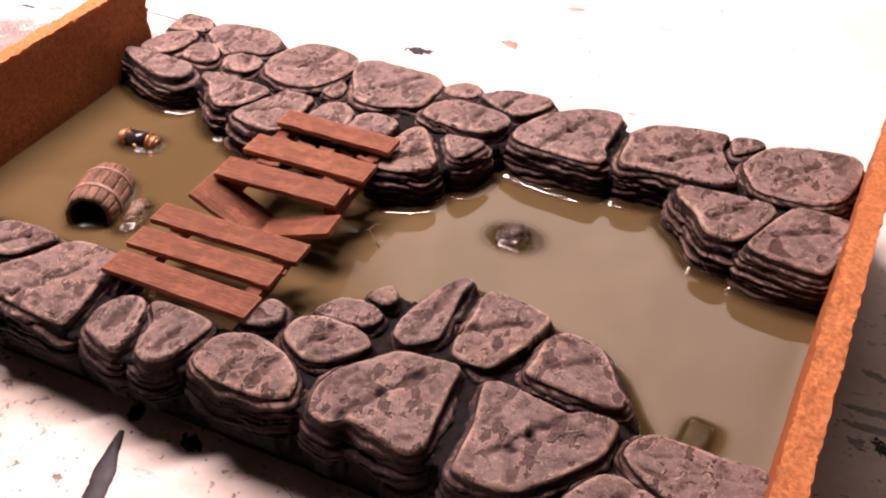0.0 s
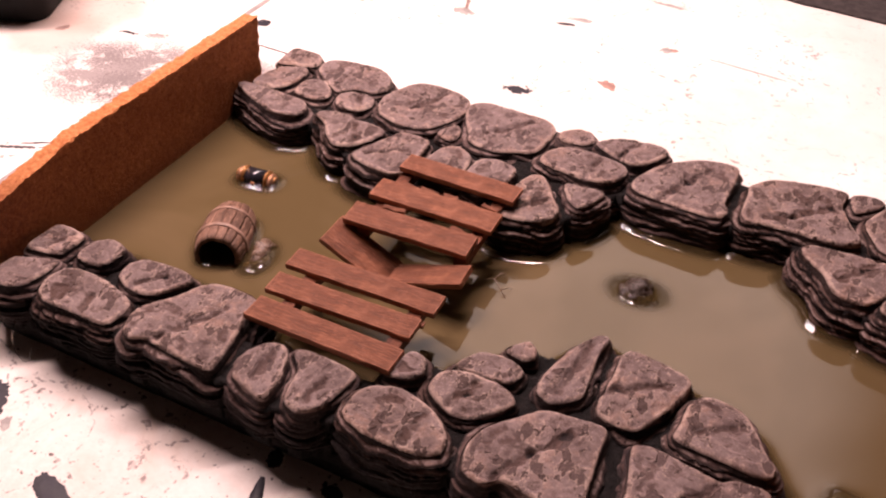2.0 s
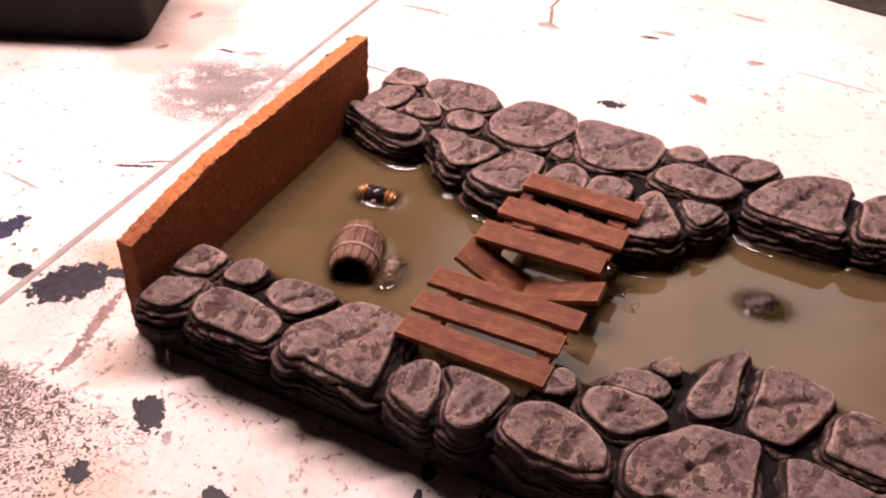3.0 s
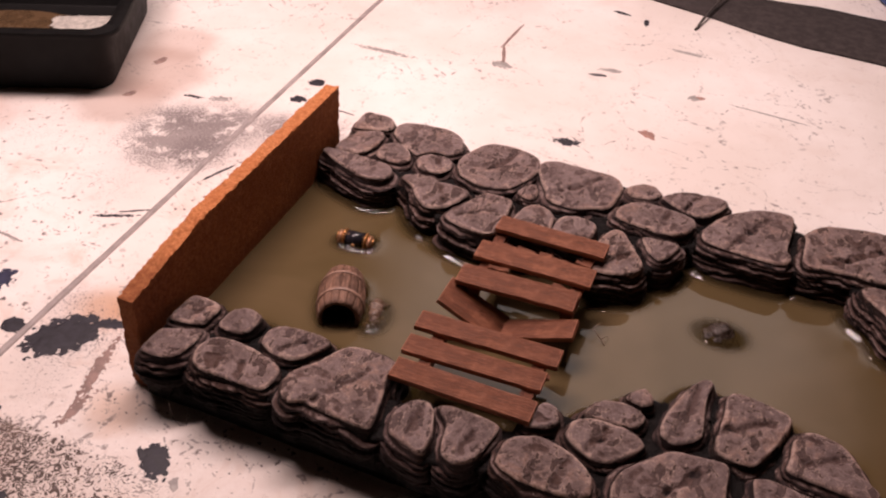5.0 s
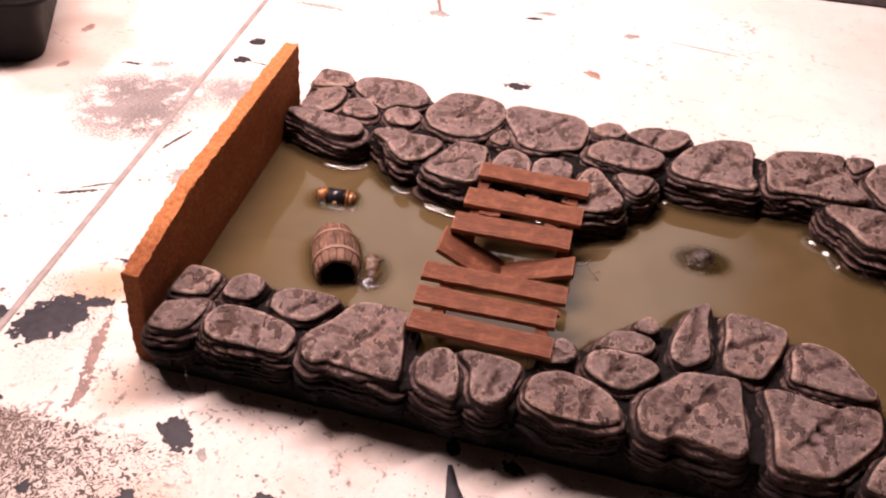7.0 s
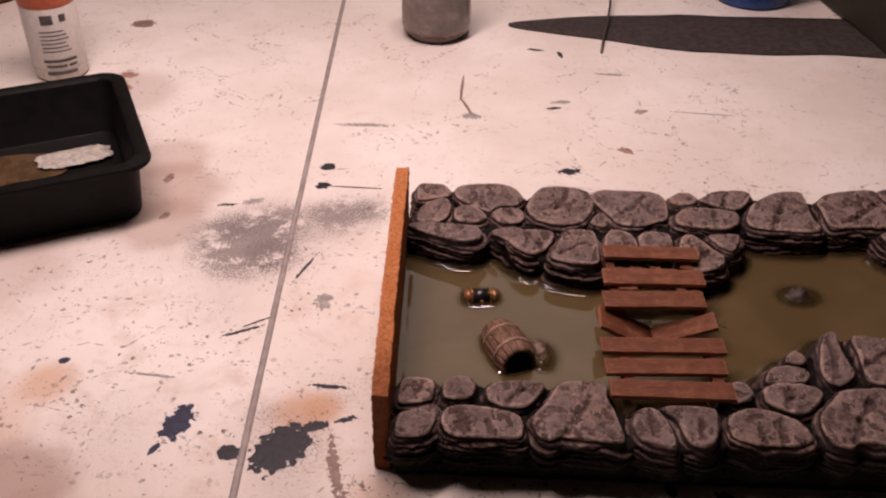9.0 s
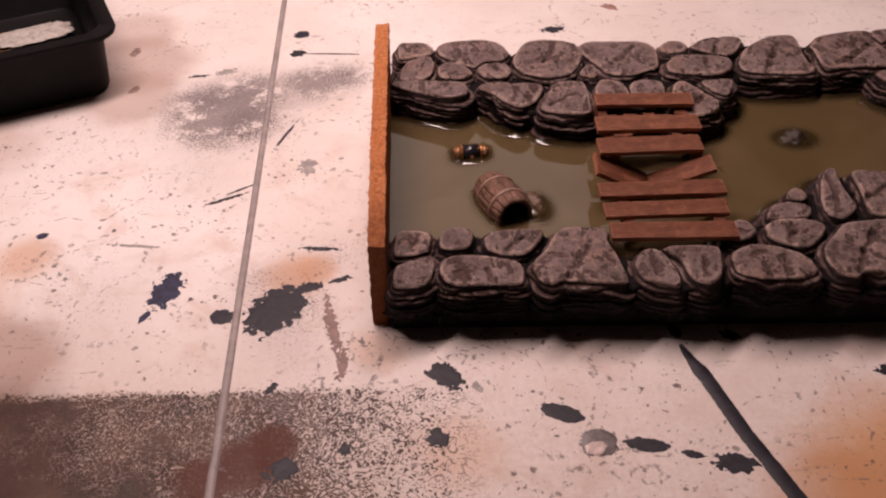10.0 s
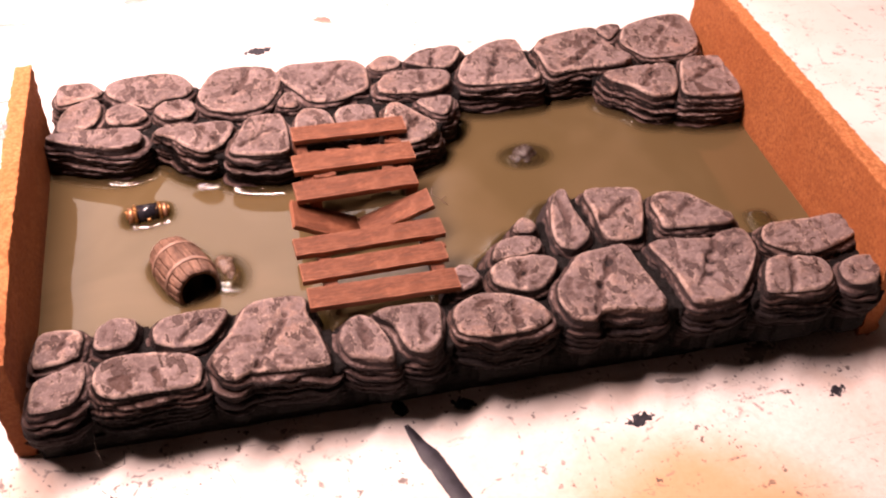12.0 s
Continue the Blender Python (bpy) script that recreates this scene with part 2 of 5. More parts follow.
def bench_paint():
    n = Nodes("stained_white_bench")
    x, y = n.axis("X"), n.axis("Y")
    cloud, mid, fine = n.noise(7, 4), n.noise(34, 5, 0.65, distort=0.6), n.noise(420, 4, 0.7)
    c = n.mix(n.ramp(cloud, 0.35, 0.68), (0.76, 0.69, 0.635), (0.88, 0.83, 0.79))
    # stains thin out at the back, also imitating the brighter light there
    stain_falloff = n.ramp(y, 0.26, 0.02, 0.22, 1.0)
    c = n.mix(n.math("MULTIPLY", n.ramp(mid, 0.48, 0.72, 0.0, 0.50), stain_falloff), c, (0.60, 0.45, 0.36))
    c = n.mix(n.ramp(n.noise(130, 5, 0.7, distort=0.8), 0.56, 0.72, 0.0, 0.30), c, (0.52, 0.40, 0.34))
    grit = n.noise(900, 4, 0.75)

    def sponged(c, mask, colour, density=0.75, strength=1.0, pattern=None):
        """Dabs of colour that join up where the mask is full."""
        level = n.math("ADD", pattern or grit, n.math("MULTIPLY", mask, density))
        hit = n.math("MULTIPLY", n.ramp(level, 0.70, 0.80, 0.0, strength), n.ramp(mask, 0.0, 0.08))
        return n.mix(hit, c, colour)

    # grime and the light's falloff towards the front, both put into the colour
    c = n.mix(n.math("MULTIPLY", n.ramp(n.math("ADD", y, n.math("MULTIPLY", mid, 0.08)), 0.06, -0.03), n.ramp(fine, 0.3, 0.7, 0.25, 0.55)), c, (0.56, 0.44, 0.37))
    # ochre stains in front of the tile
    c = n.mix(n.math("MULTIPLY", n.around(0.190, -0.088, 0.046, 0.32), 0.80), c, (0.60, 0.30, 0.11))
    c = n.mix(n.math("MULTIPLY", n.around(0.154, -0.094, 0.030, 0.4), 0.5), c, (0.50, 0.24, 0.10))
    for sx, sy, r, k in ((-0.038, 0.028, 0.012, 0.7), (-0.153, 0.042, 0.012, 0.6), (-0.029, 0.032, 0.008, 0.7), (-0.173, 0.016, 0.020, 0.4), (0.027, -0.062, 0.014, 0.35), (-0.003, -0.014, 0.010, 0.4)):
        c = n.mix(n.math("MULTIPLY", n.around(sx, sy, r, 0.6), k), c, (0.60, 0.33, 0.17))
    # pinkish-brown patches beside the tray and before the left end
    for sx, sy, r, k in ((-0.138, 0.201, 0.030, 0.55), (-0.134, 0.167, 0.024, 0.50), (-0.145, 0.236, 0.022, 0.40), (-0.195, 0.323, 0.030, 0.35), (-0.213, 0.123, 0.040, 0.35), (-0.148, -0.018, 0.026, 0.75), (-0.185, -0.010, 0.030, 0.5)):
        c = n.mix(n.math("MULTIPLY", n.around(sx, sy, r, 0.30), k), c, (0.40, 0.275, 0.225))
    # a brown sponged field before the left end, with a straight upper edge
    vein = n.math("ABSOLUTE", n.math("SUBTRACT", n.noise(310, 1.5, 0.4, distort=2.2), 0.5))
    edge = n.math("ADD", y, n.math("MULTIPLY", n.noise(60, 4), 0.008))
    field = n.math("MULTIPLY", n.ramp(edge, -0.027, -0.033), n.ramp(x, 0.050, -0.075, 0.0, 1.0))
    field = n.math("MULTIPLY", field, n.math("MULTIPLY", n.ramp(x, -0.32, -0.26), n.ramp(edge, -0.22, -0.17)))
    soak = n.math("ADD", field, n.math("MULTIPLY", n.math("SUBTRACT", n.noise(70, 5, 0.7), 0.5), 0.9))
    wide = n.ramp(soak, 0.05, 0.85, 0.120, 0.022)
    dabs = n.ramp(n.math("SUBTRACT", vein, wide), -0.008, 0.016)
    solid = n.ramp(n.math("ADD", n.math("MULTIPLY", field, 0.4), n.math("ADD", n.noise(32, 4, 0.6), n.ramp(x, -0.08, -0.16, 0.0, 0.14))), 0.90, 1.04, 0.0, 0.85)
    umber = n.mix(n.ramp(n.noise(45, 4), 0.35, 0.65), (0.030, 0.017, 0.012), (0.082, 0.046, 0.031))
    stain = n.mix(n.math("MULTIPLY", field, 0.55), c, (0.24, 0.145, 0.105))
    c = n.mix(n.ramp(field, 0.0, 0.15), c, n.mix(n.math("MAXIMUM", n.math("MULTIPLY", dabs, 0.92), solid), stain, umber))
    c = n.mix(n.math("MULTIPLY", n.around(-0.135, -0.060, 0.030, 0.45), 0.60), c, (0.060, 0.028, 0.018))
    for sx, sy, r in ((-0.047, -0.066, 0.011), (-0.038, -0.058, 0.009), (-0.060, -0.072, 0.010)):
        c = n.mix(n.math("MULTIPLY", n.around(sx, sy, r, 0.35), 0.9), c, (0.090, 0.026, 0.015))
    blot = n.noise(55, 6, 0.75)
    # sponged grey patches across the joint
    for sx, sy, r, k in ((-0.085, 0.151, 0.030, 0.50), (-0.071, 0.169, 0.022, 0.42), (-0.092, 0.164, 0.018, 0.36), (-0.070, 0.142, 0.018, 0.40), (-0.039, 0.179, 0.018, 0.42), (-0.023, 0.184, 0.014, 0.36), (-0.049, 0.166, 0.018, 0.20), (-0.039, 0.010, 0.022, 0.26), (-0.020, 0.040, 0.016, 0.20), (-0.053, 0.027, 0.012, 0.22), (0.259, -0.010, 0.018, 0.20), (-0.149, 0.128, 0.034, 0.15), (-0.034, -0.014, 0.020, 0.17), (-0.119, 0.018, 0.030, 0.15), (-0.209, 0.007, 0.040, 0.20), (-0.091, 0.100, 0.020, 0.17)):
        spot = n.math("MULTIPLY", n.around(sx, sy, r, 0.85), n.ramp(blot, 0.26, 0.52))
        c = n.mix(n.math("MULTIPLY", spot, 0.9 * k), c, (0.36, 0.315, 0.30))
        c = sponged(c, spot, (0.185, 0.158, 0.155), 0.85 * k, 0.8)
    # flecks of paint in drifts
    drift = n.math("MULTIPLY", n.ramp(n.noise(26, 4, 0.7), 0.42, 0.62), n.ramp(y, 0.30, 0.08, 0.25, 1.0))
    drift = n.math("MAXIMUM", drift, n.math("MULTIPLY", n.around(-0.025, 0.015, 0.055, 0.8), n.ramp(n.noise(60, 4, 0.7), 0.40, 0.60)))
    for scale, gain, seen, wob in ((300, 0.42, 0.9, 0.0040), (620, 0.36, 0.85, 0.0022)):
        vor = n.tree.nodes.new("ShaderNodeTexVoronoi")
        vor.inputs["Scale"].default_value = scale
        n.link(n.warped(n.coords.outputs["Object"], 700, wob), vor.inputs["Vector"])
        pick = n.tree.nodes.new("ShaderNodeSeparateColor")
        n.link(vor.outputs["Color"], pick.inputs[0])
        size = n.math("MULTIPLY", n.math("POWER", pick.outputs[0], 4.0), gain)
        dots = n.math("MULTIPLY", n.ramp(n.math("SUBTRACT", vor.outputs["Distance"], size), 0.0, -0.04), drift)
        c = n.mix(n.math("MULTIPLY", dots, seen), c, n.mix(pick.outputs[1], (0.055, 0.046, 0.046), (0.13, 0.092, 0.080)))
    # scribbled rings and dry scrapes
    ring = n.ramp(n.math("ABSOLUTE", n.math("SUBTRACT", n.noise(24, 3, 0.5, distort=0.7), 0.52)), 0.012, 0.003)
    ring = n.math("MULTIPLY", ring, n.math("MULTIPLY", n.ramp(n.noise(300, 4, 0.7), 0.50, 0.58), n.ramp(n.noise(9, 2), 0.42, 0.52)))
    c = n.mix(n.math("MULTIPLY", ring, 0.75), c, (0.17, 0.135, 0.13))
    scrape = n.ramp(n.noise(1.0, 4, 0.7, n.stretch(26, 230, 1, turn=0.45)), 0.62, 0.67)
    scrape = n.math("MULTIPLY", scrape, n.math("MULTIPLY", n.ramp(n.noise(520, 4, 0.7), 0.44, 0.54), drift))
    c = n.mix(n.math("MULTIPLY", scrape, 0.85), c, (0.13, 0.105, 0.105))
    return n.finish(c, n.ramp(mid, 0.3, 0.7, 0.48, 0.66), n.math("ADD", fine, mid), 0.0003, 0.5, specular=0.22)


STONE, BASECOAT, RESIN, BED = stone_paint(), bank_paint(), resin(), pool_bed()
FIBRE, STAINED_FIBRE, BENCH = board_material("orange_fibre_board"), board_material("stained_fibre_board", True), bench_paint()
PLANK = wood("stained_plank", (0.100, 0.031, 0.014), (0.178, 0.062, 0.029), scratch=0.8)
BEAM = wood("stained_beam", (0.06, 0.017, 0.007), (0.16, 0.048, 0.020), along=(0, 1))
STAVE = wood("barrel_stave", (0.060, 0.029, 0.018), (0.250, 0.140, 0.095), along=(0, 1), scratch=0.6)
HOOP = plain("barrel_hoop", (0.30, 0.185, 0.135), 0.5)
DARK = plain("barrel_inside", (0.006, 0.005, 0.004), 0.7)
BLACK_PLASTIC = plain("black_plastic", (0.0032, 0.0028, 0.0028), 0.6, scale=90, bump=0.0001, specular=0.2)
DARK_PAINT = plain("dried_dark_paint", (0.028, 0.026, 0.034), 0.55, vary=0.5, scale=260, specular=0.3)
BLUE_PAINT = plain("dried_blue_paint", (0.034, 0.036, 0.075), 0.55, vary=0.5, scale=260, specular=0.3)
BROWN_PAINT = plain("dried_brown_paint", (0.27, 0.18, 0.155), 0.6, scale=160)
RED_PAINT = plain("dried_red_paint", (0.37, 0.21, 0.17), 0.6, scale=160)
RING_PAINT = plain("dried_ring_paint", (0.135, 0.110, 0.105), 0.35, vary=0.5, scale=300)
PALE_PAINT = plain("pale_dried_film", (0.62, 0.50, 0.45), 0.4, scale=160)
GREY_PAINT = plain("grey_paint", (0.36, 0.33, 0.31), 0.6, scale=160)
JOINT = plain("grey_joint", (0.34, 0.295, 0.28), 0.6, vary=0.25, scale=120)
WALL = plain("wall_paint", (0.22, 0.19, 0.17), 0.8, vary=0.08, scale=5)
FLOOR = plain("floor_boards", (0.20, 0.14, 0.10), 0.6, vary=0.4, scale=7)


# ---- mesh helpers ----
MM = 0.001


def link_bm(name, bm, material, parent=None, label="", smooth=True):
    me = bpy.data.meshes.new(name)
    bm.to_mesh(me)
    bm.free()
    if smooth:
        me.polygons.foreach_set("use_smooth", [True] * len(me.polygons))
    me.materials.append(material)
    ob = new(name, me)
    ob.parent = parent
    if label:
        tagged(ob, label)
    return ob


part = link_bm


def raw(name, verts, faces, material, parent=None, smooth=True, sharp=None):
    me = bpy.data.meshes.new(name)
    me.from_pydata([tuple(v) for v in verts], [], faces)
    me.update()
    if smooth:
        me.polygons.foreach_set("use_smooth", [True] * len(me.polygons))
    if sharp:
        me.set_sharp_from_angle(angle=radians(sharp))
    me.materials.append(material)
    ob = new(name, me)
    ob.parent = parent
    return ob


def holder(name, place=(0, 0, 0), turn=0.0):
    ob = new(name)
    ob.empty_display_size = 0.01
    ob.matrix_world = pose(*place, 0, 0, turn)
    return ob


def box(bm, sx, sy, sz, at=(0, 0, 0), turn=(0, 0, 0), bevel=0.0, cuts=0, rough=0.0, seed=0):
    """A bevelled, slightly uneven block added to bm."""
    made = bmesh.ops.create_cube(bm, size=1.0)["verts"]
    bmesh.ops.scale(bm, vec=(sx, sy, sz), verts=made)
    edges = list({e for v in made for e in v.link_edges})
    if cuts:
        long_axis = max(range(3), key=lambda i: (sx, sy, sz)[i])
        along = [e for e in edges if abs((e.verts[0].co - e.verts[1].co)[long_axis]) > 0.6 * (sx, sy, sz)[long_axis]]
        out = bmesh.ops.subdivide_edges(bm, edges=along, cuts=cuts, use_grid_fill=True)
        made = list({v for f in bm.faces for v in f.verts if v in set(made)} | {g for g in out["geom"] if isinstance(g, bmesh.types.BMVert)})
        edges = list({e for v in made for e in v.link_edges})
    if bevel:
        hard = [e for e in edges if len(e.link_faces) == 2 and e.calc_face_angle(0) > 0.8]
        out = bmesh.ops.bevel(bm, geom=hard, offset=bevel, segments=2, profile=0.6, affect="EDGES")
        made = list(set(v for v in made if v.is_valid) | set(out["verts"]))
    m = pose(*at, *turn)
    for v in made:
        if rough:
            k = noise.noise_vector(v.co * 260 + Vector((seed * 3.1, seed, 7)))
            v.co += k * rough
        v.co = m @ v.co
    return made


def lathe(profile, segments=40, wobble=None):
    """Vertices and faces of a turned body from (radius, z) pairs, bottom to top."""
    verts, faces = [], []
    for r, z in profile:
        for i in range(segments):
            a = 2 * math.pi * i / segments
            k = r * (wobble(a, z) if wobble else 1)
            verts.append((k * math.cos(a), k * math.sin(a), z))
    for j in range(len(profile) - 1):
        for i in range(segments):
            a, b = j * segments + i, j * segments + (i + 1) % segments
            faces.append((a, b, b + segments, a + segments))
    return verts, faces


def rounded(points, steps=6):
    """A smooth closed line through the corners."""
    p = np.array(points, float)
    a, b, c, d = np.roll(p, 1, axis=0), p, np.roll(p, -1, axis=0), np.roll(p, -2, axis=0)
    rows = []
    for t in np.linspace(0, 1, steps, endpoint=False):
        m0, m1 = 0.42 * (c - a), 0.42 * (d - b)
        rows.append((2 * t ** 3 - 3 * t ** 2 + 1) * b + (t ** 3 - 2 * t ** 2 + t) * m0 + (3 * t ** 2 - 2 * t ** 3) * c + (t ** 3 - t ** 2) * m1)
    return np.stack(rows, axis=1).reshape(-1, 2)


def resampled(p, count):
    closed = np.vstack([p, p[:1]])
    run = np.concatenate([[0], np.cumsum(np.hypot(*np.diff(closed, axis=0).T))])
    at = np.linspace(0, run[-1], count, endpoint=False)
    return np.stack([np.interp(at, run, closed[:, i]) for i in (0, 1)], axis=1)


def outward(p):
    d = np.roll(p, -1, axis=0) - np.roll(p, 1, axis=0)
    n = np.stack([d[:, 1], -d[:, 0]], axis=1)
    n /= np.maximum(np.hypot(*n.T), 1e-9)[:, None]
    area = 0.5 * np.sum(p[:, 0] * np.roll(p[:, 1], -1) - np.roll(p[:, 0], -1) * p[:, 1])
    return n if area > 0 else -n


def n3(x, y, z):
    return noise.noise(Vector((x, y, z)))


def tube(bm, points, radius, sides=6):
    """A thin round strand through the points."""
    rings = []
    for i, q in enumerate(points):
        d = (Vector(points[min(i + 1, len(points) - 1)]) - Vector(points[max(i - 1, 0)])).normalized()
        u = d.orthogonal().normalized()
        w = d.cross(u)
        rings.append([bm.verts.new(Vector(q) + radius * (math.cos(2 * math.pi * k / sides) * u + math.sin(2 * math.pi * k / sides) * w)) for k in range(sides)])
    for a, b in zip(rings, rings[1:]):
        for k in range(sides):
            bm.faces.new((a[k], a[(k + 1) % sides], b[(k + 1) % sides], b[k]))
    bm.faces.new(list(reversed(rings[0])))
    bm.faces.new(rings[-1])


# ---- light panel behind the bench ----
def light_panel():
    body = holder("light_panel")
    n = Nodes("glowing_diffuser")
    sep = n.tree.nodes.new("ShaderNodeSeparateXYZ")
    n.link(n.coords.outputs["Object"], sep.inputs[0])
    fade = n.math("MULTIPLY", n.ramp(n.math("ABSOLUTE", sep.outputs["X"]), 0.50, 0.26), n.ramp(n.math("ABSOLUTE", sep.outputs["Y"]), 0.42, 0.28))
    n.bsdf.inputs["Emission Color"].default_value = (1.0, 0.81, 0.76, 1)
    n.link(n.math("MULTIPLY", fade, PANEL_GLOW), n.bsdf.inputs["Emission Strength"])
    bm = bmesh.new()
    box(bm, 1.0, 0.84, 0.012, bevel=0.003)
    part("diffuser", bm, n.finish((0.6, 0.58, 0.55), 0.7), body, "glowing white cloth diffuser")
    for x, y, sx, sy in ((0, 0.43, 1.04, 0.02), (0, -0.43, 1.04, 0.02), (0.51, 0, 0.02, 0.84), (-0.51, 0, 0.02, 0.84)):
        bm = bmesh.new()
        box(bm, sx, sy, 0.03, (x, y, 0), bevel=0.002)
        part("frame_bar", bm, BLACK_PLASTIC, body, smooth=False)
    for x in (-0.4, 0.4):
        bm = bmesh.new()
        box(bm, 0.02, 0.95, 0.02, (x, -0.02, -0.03), bevel=0.002)
        part("strut", bm, BLACK_PLASTIC, body, smooth=False)
    for x in (-0.3, 0.3):
        bm = bmesh.new()
        tube(bm, [(x, -0.40, -0.02), (x, -0.40, -0.02 - 0.001), (x, -0.76, -1.02)], 0.003, 6)
        part("cord", bm, BLACK_PLASTIC, body)
    body.matrix_world = look((0.0, 1.05, 0.92), (0.14, 0.06, 0.0)) @ pose(0, 0, 0, 180, 0, 0)
    tagged(body, "large soft light panel hanging behind the bench", "light panel")


light_panel()


# ---- room and bench ----
def slab(name, sx, sy, sz, at, material, turn=(0, 0, 0)):
    bm = bmesh.new()
    box(bm, sx, sy, sz, at, turn)
    return tagged(part(name, bm, material, smooth=False), kind="structure")


tagged(slab("floor", 4.2, 4.2, 0.10, (0, 0.2, -0.80), FLOOR), "dark wooden floor under the bench", "floor")
tagged(slab("ceiling", 4.2, 4.2, 0.10, (0, 0.2, 1.85), WALL), "pale painted ceiling", "ceiling")
tagged(slab("wall_north", 4.2, 0.10, 2.55, (0, 2.25, 0.525), WALL), "pale painted wall behind the bench", "wall")
tagged(slab("wall_south", 4.2, 0.10, 2.55, (0, -1.85, 0.525), WALL), "pale painted wall", "wall")
tagged(slab("wall_east", 0.10, 4.0, 2.55, (2.05, 0.2, 0.525), WALL), "pale painted wall", "wall")
tagged(slab("wall_west", 0.10, 4.0, 2.55, (-2.05, 0.2, 0.525), WALL), "pale painted wall", "wall")

bench = tagged(holder("work_bench"), "white-painted work bench covered in paint stains and flecks", "work bench")


def joint_x(y):
    return -0.0585 - 0.0200 * y


def bench_half(name, far_x):
    edge = 0.0010 if far_x > 0 else -0.0010
    y0, y1 = -0.62, 0.98
    corners = [(joint_x(y0) + edge, y0), (joint_x(y1) + edge, y1), (far_x, y1), (far_x, y0)]
    if far_x > 0:
        corners.reverse()
    verts = [(x, y, z) for z in (-0.028, 0.0) for x, y in corners]
    faces = [(3, 2, 1, 0), (4, 5, 6, 7)] + [(i, (i + 1) % 4, 4 + (i + 1) % 4, 4 + i) for i in range(4)]
    bm = bmesh.new()
    vs = [bm.verts.new(v) for v in verts]
    for f in faces:
        bm.faces.new([vs[i] for i in f])
    bmesh.ops.recalc_face_normals(bm, faces=bm.faces)
    bmesh.ops.bevel(bm, geom=list(bm.edges), offset=0.0006, segments=2, affect="EDGES")
    return part(name, bm, BENCH, bench, smooth=False)


bench_half("bench_board", -1.05)
bench_half("bench_board", 1.25)
bm = bmesh.new()
joint = []
for i in range(161):
    y = -0.60 + i * 0.0098
    for dx, z in ((-0.0021, -0.002), (-0.0015, 0.0002), (0.0, 0.0009 + 0.0001 * n3(y * 30, 0, 0)), (0.0015, 0.0002), (0.0021, -0.002)):
        joint.append(bm.verts.new((joint_x(y) + dx + 0.0003 * n3(y * 60, 3, 0), y, z)))
for i in range(160):
    for k in range(4):
        a = i * 5 + k
        bm.faces.new((joint[a], joint[a + 1], joint[a + 6], joint[a + 5]))
part("joint_filler", bm, JOINT, bench, "grey filler in the joint between the boards")
for x in (-0.95, 1.15):
    for y in (-0.52, 0.88):
        bm = bmesh.new()
        box(bm, 0.07, 0.07, 0.722, (x, y, -0.389), bevel=0.003)
        part("leg", bm, BEAM, bench, smooth=False)


def blotch(x, y, sx, sy, turn, material, seed, ragged=0.35, height=0.00016, name="paint_blotch"):
    """A dried, broken-edged splash of paint on the bench, in millimetres and degrees."""
    nx, ny = int(min(64, max(22, sx * 3.2))), int(min(64, max(14, sy * 3.2)))
    wide = 1.25 + 0.45 * ragged
    grain = 2.0 / max(2.2, min(sx, sy, 9.0) * 0.5)

    def full(px, py):
        r = math.hypot(2 * px / sx, 2 * py / sy)
        f = n3(px * grain * 0.8, py * grain * 0.8, seed * 1.7) + 0.60 * n3(px * grain * 2, py * grain * 2, seed * 2.3) + 0.26 * n3(px * grain * 4.6, py * grain * 4.6, seed)
        return 1 - r + 1.15 * ragged * f + 0.10 * n3(px * 3.1, py * 3.1, seed + 9)

    at = lambda i, j: ((i / nx - 0.5) * sx * wide, (j / ny - 0.5) * sy * wide)
    level = {(i, j): full(*at(i, j)) for i in range(nx + 1) for j in range(ny + 1)}
    verts, index, faces = [], {}, []

    def vertex(key, px, py, z):
        if key not in index:
            index[key] = len(verts)
            verts.append((px * MM, py * MM, z))
        return index[key]

    for i in range(nx):
        for j in range(ny):
            loop = [(i, j), (i + 1, j), (i + 1, j + 1), (i, j + 1)]
            face = []
            for a, b in zip(loop, loop[1:] + loop[:1]):
                fa, fb = level[a], level[b]
                if fa > 0:
                    face.append(vertex(a, *at(*a), 0.00006 + height * min(1.0, fa * 3)))
                if (fa > 0) != (fb > 0):
                    t = fa / (fa - fb)
                    (ax, ay), (bx, by) = at(*a), at(*b)
                    face.append(vertex((min(a, b), max(a, b)), ax + t * (bx - ax), ay + t * (by - ay), 0.00005))
            if len(face) > 2:
                faces.append(face)
    ob = raw(name, verts, faces, material, bench)
    ob.matrix_basis = pose(x * MM, y * MM, 0, 0, 0, turn)
    return ob


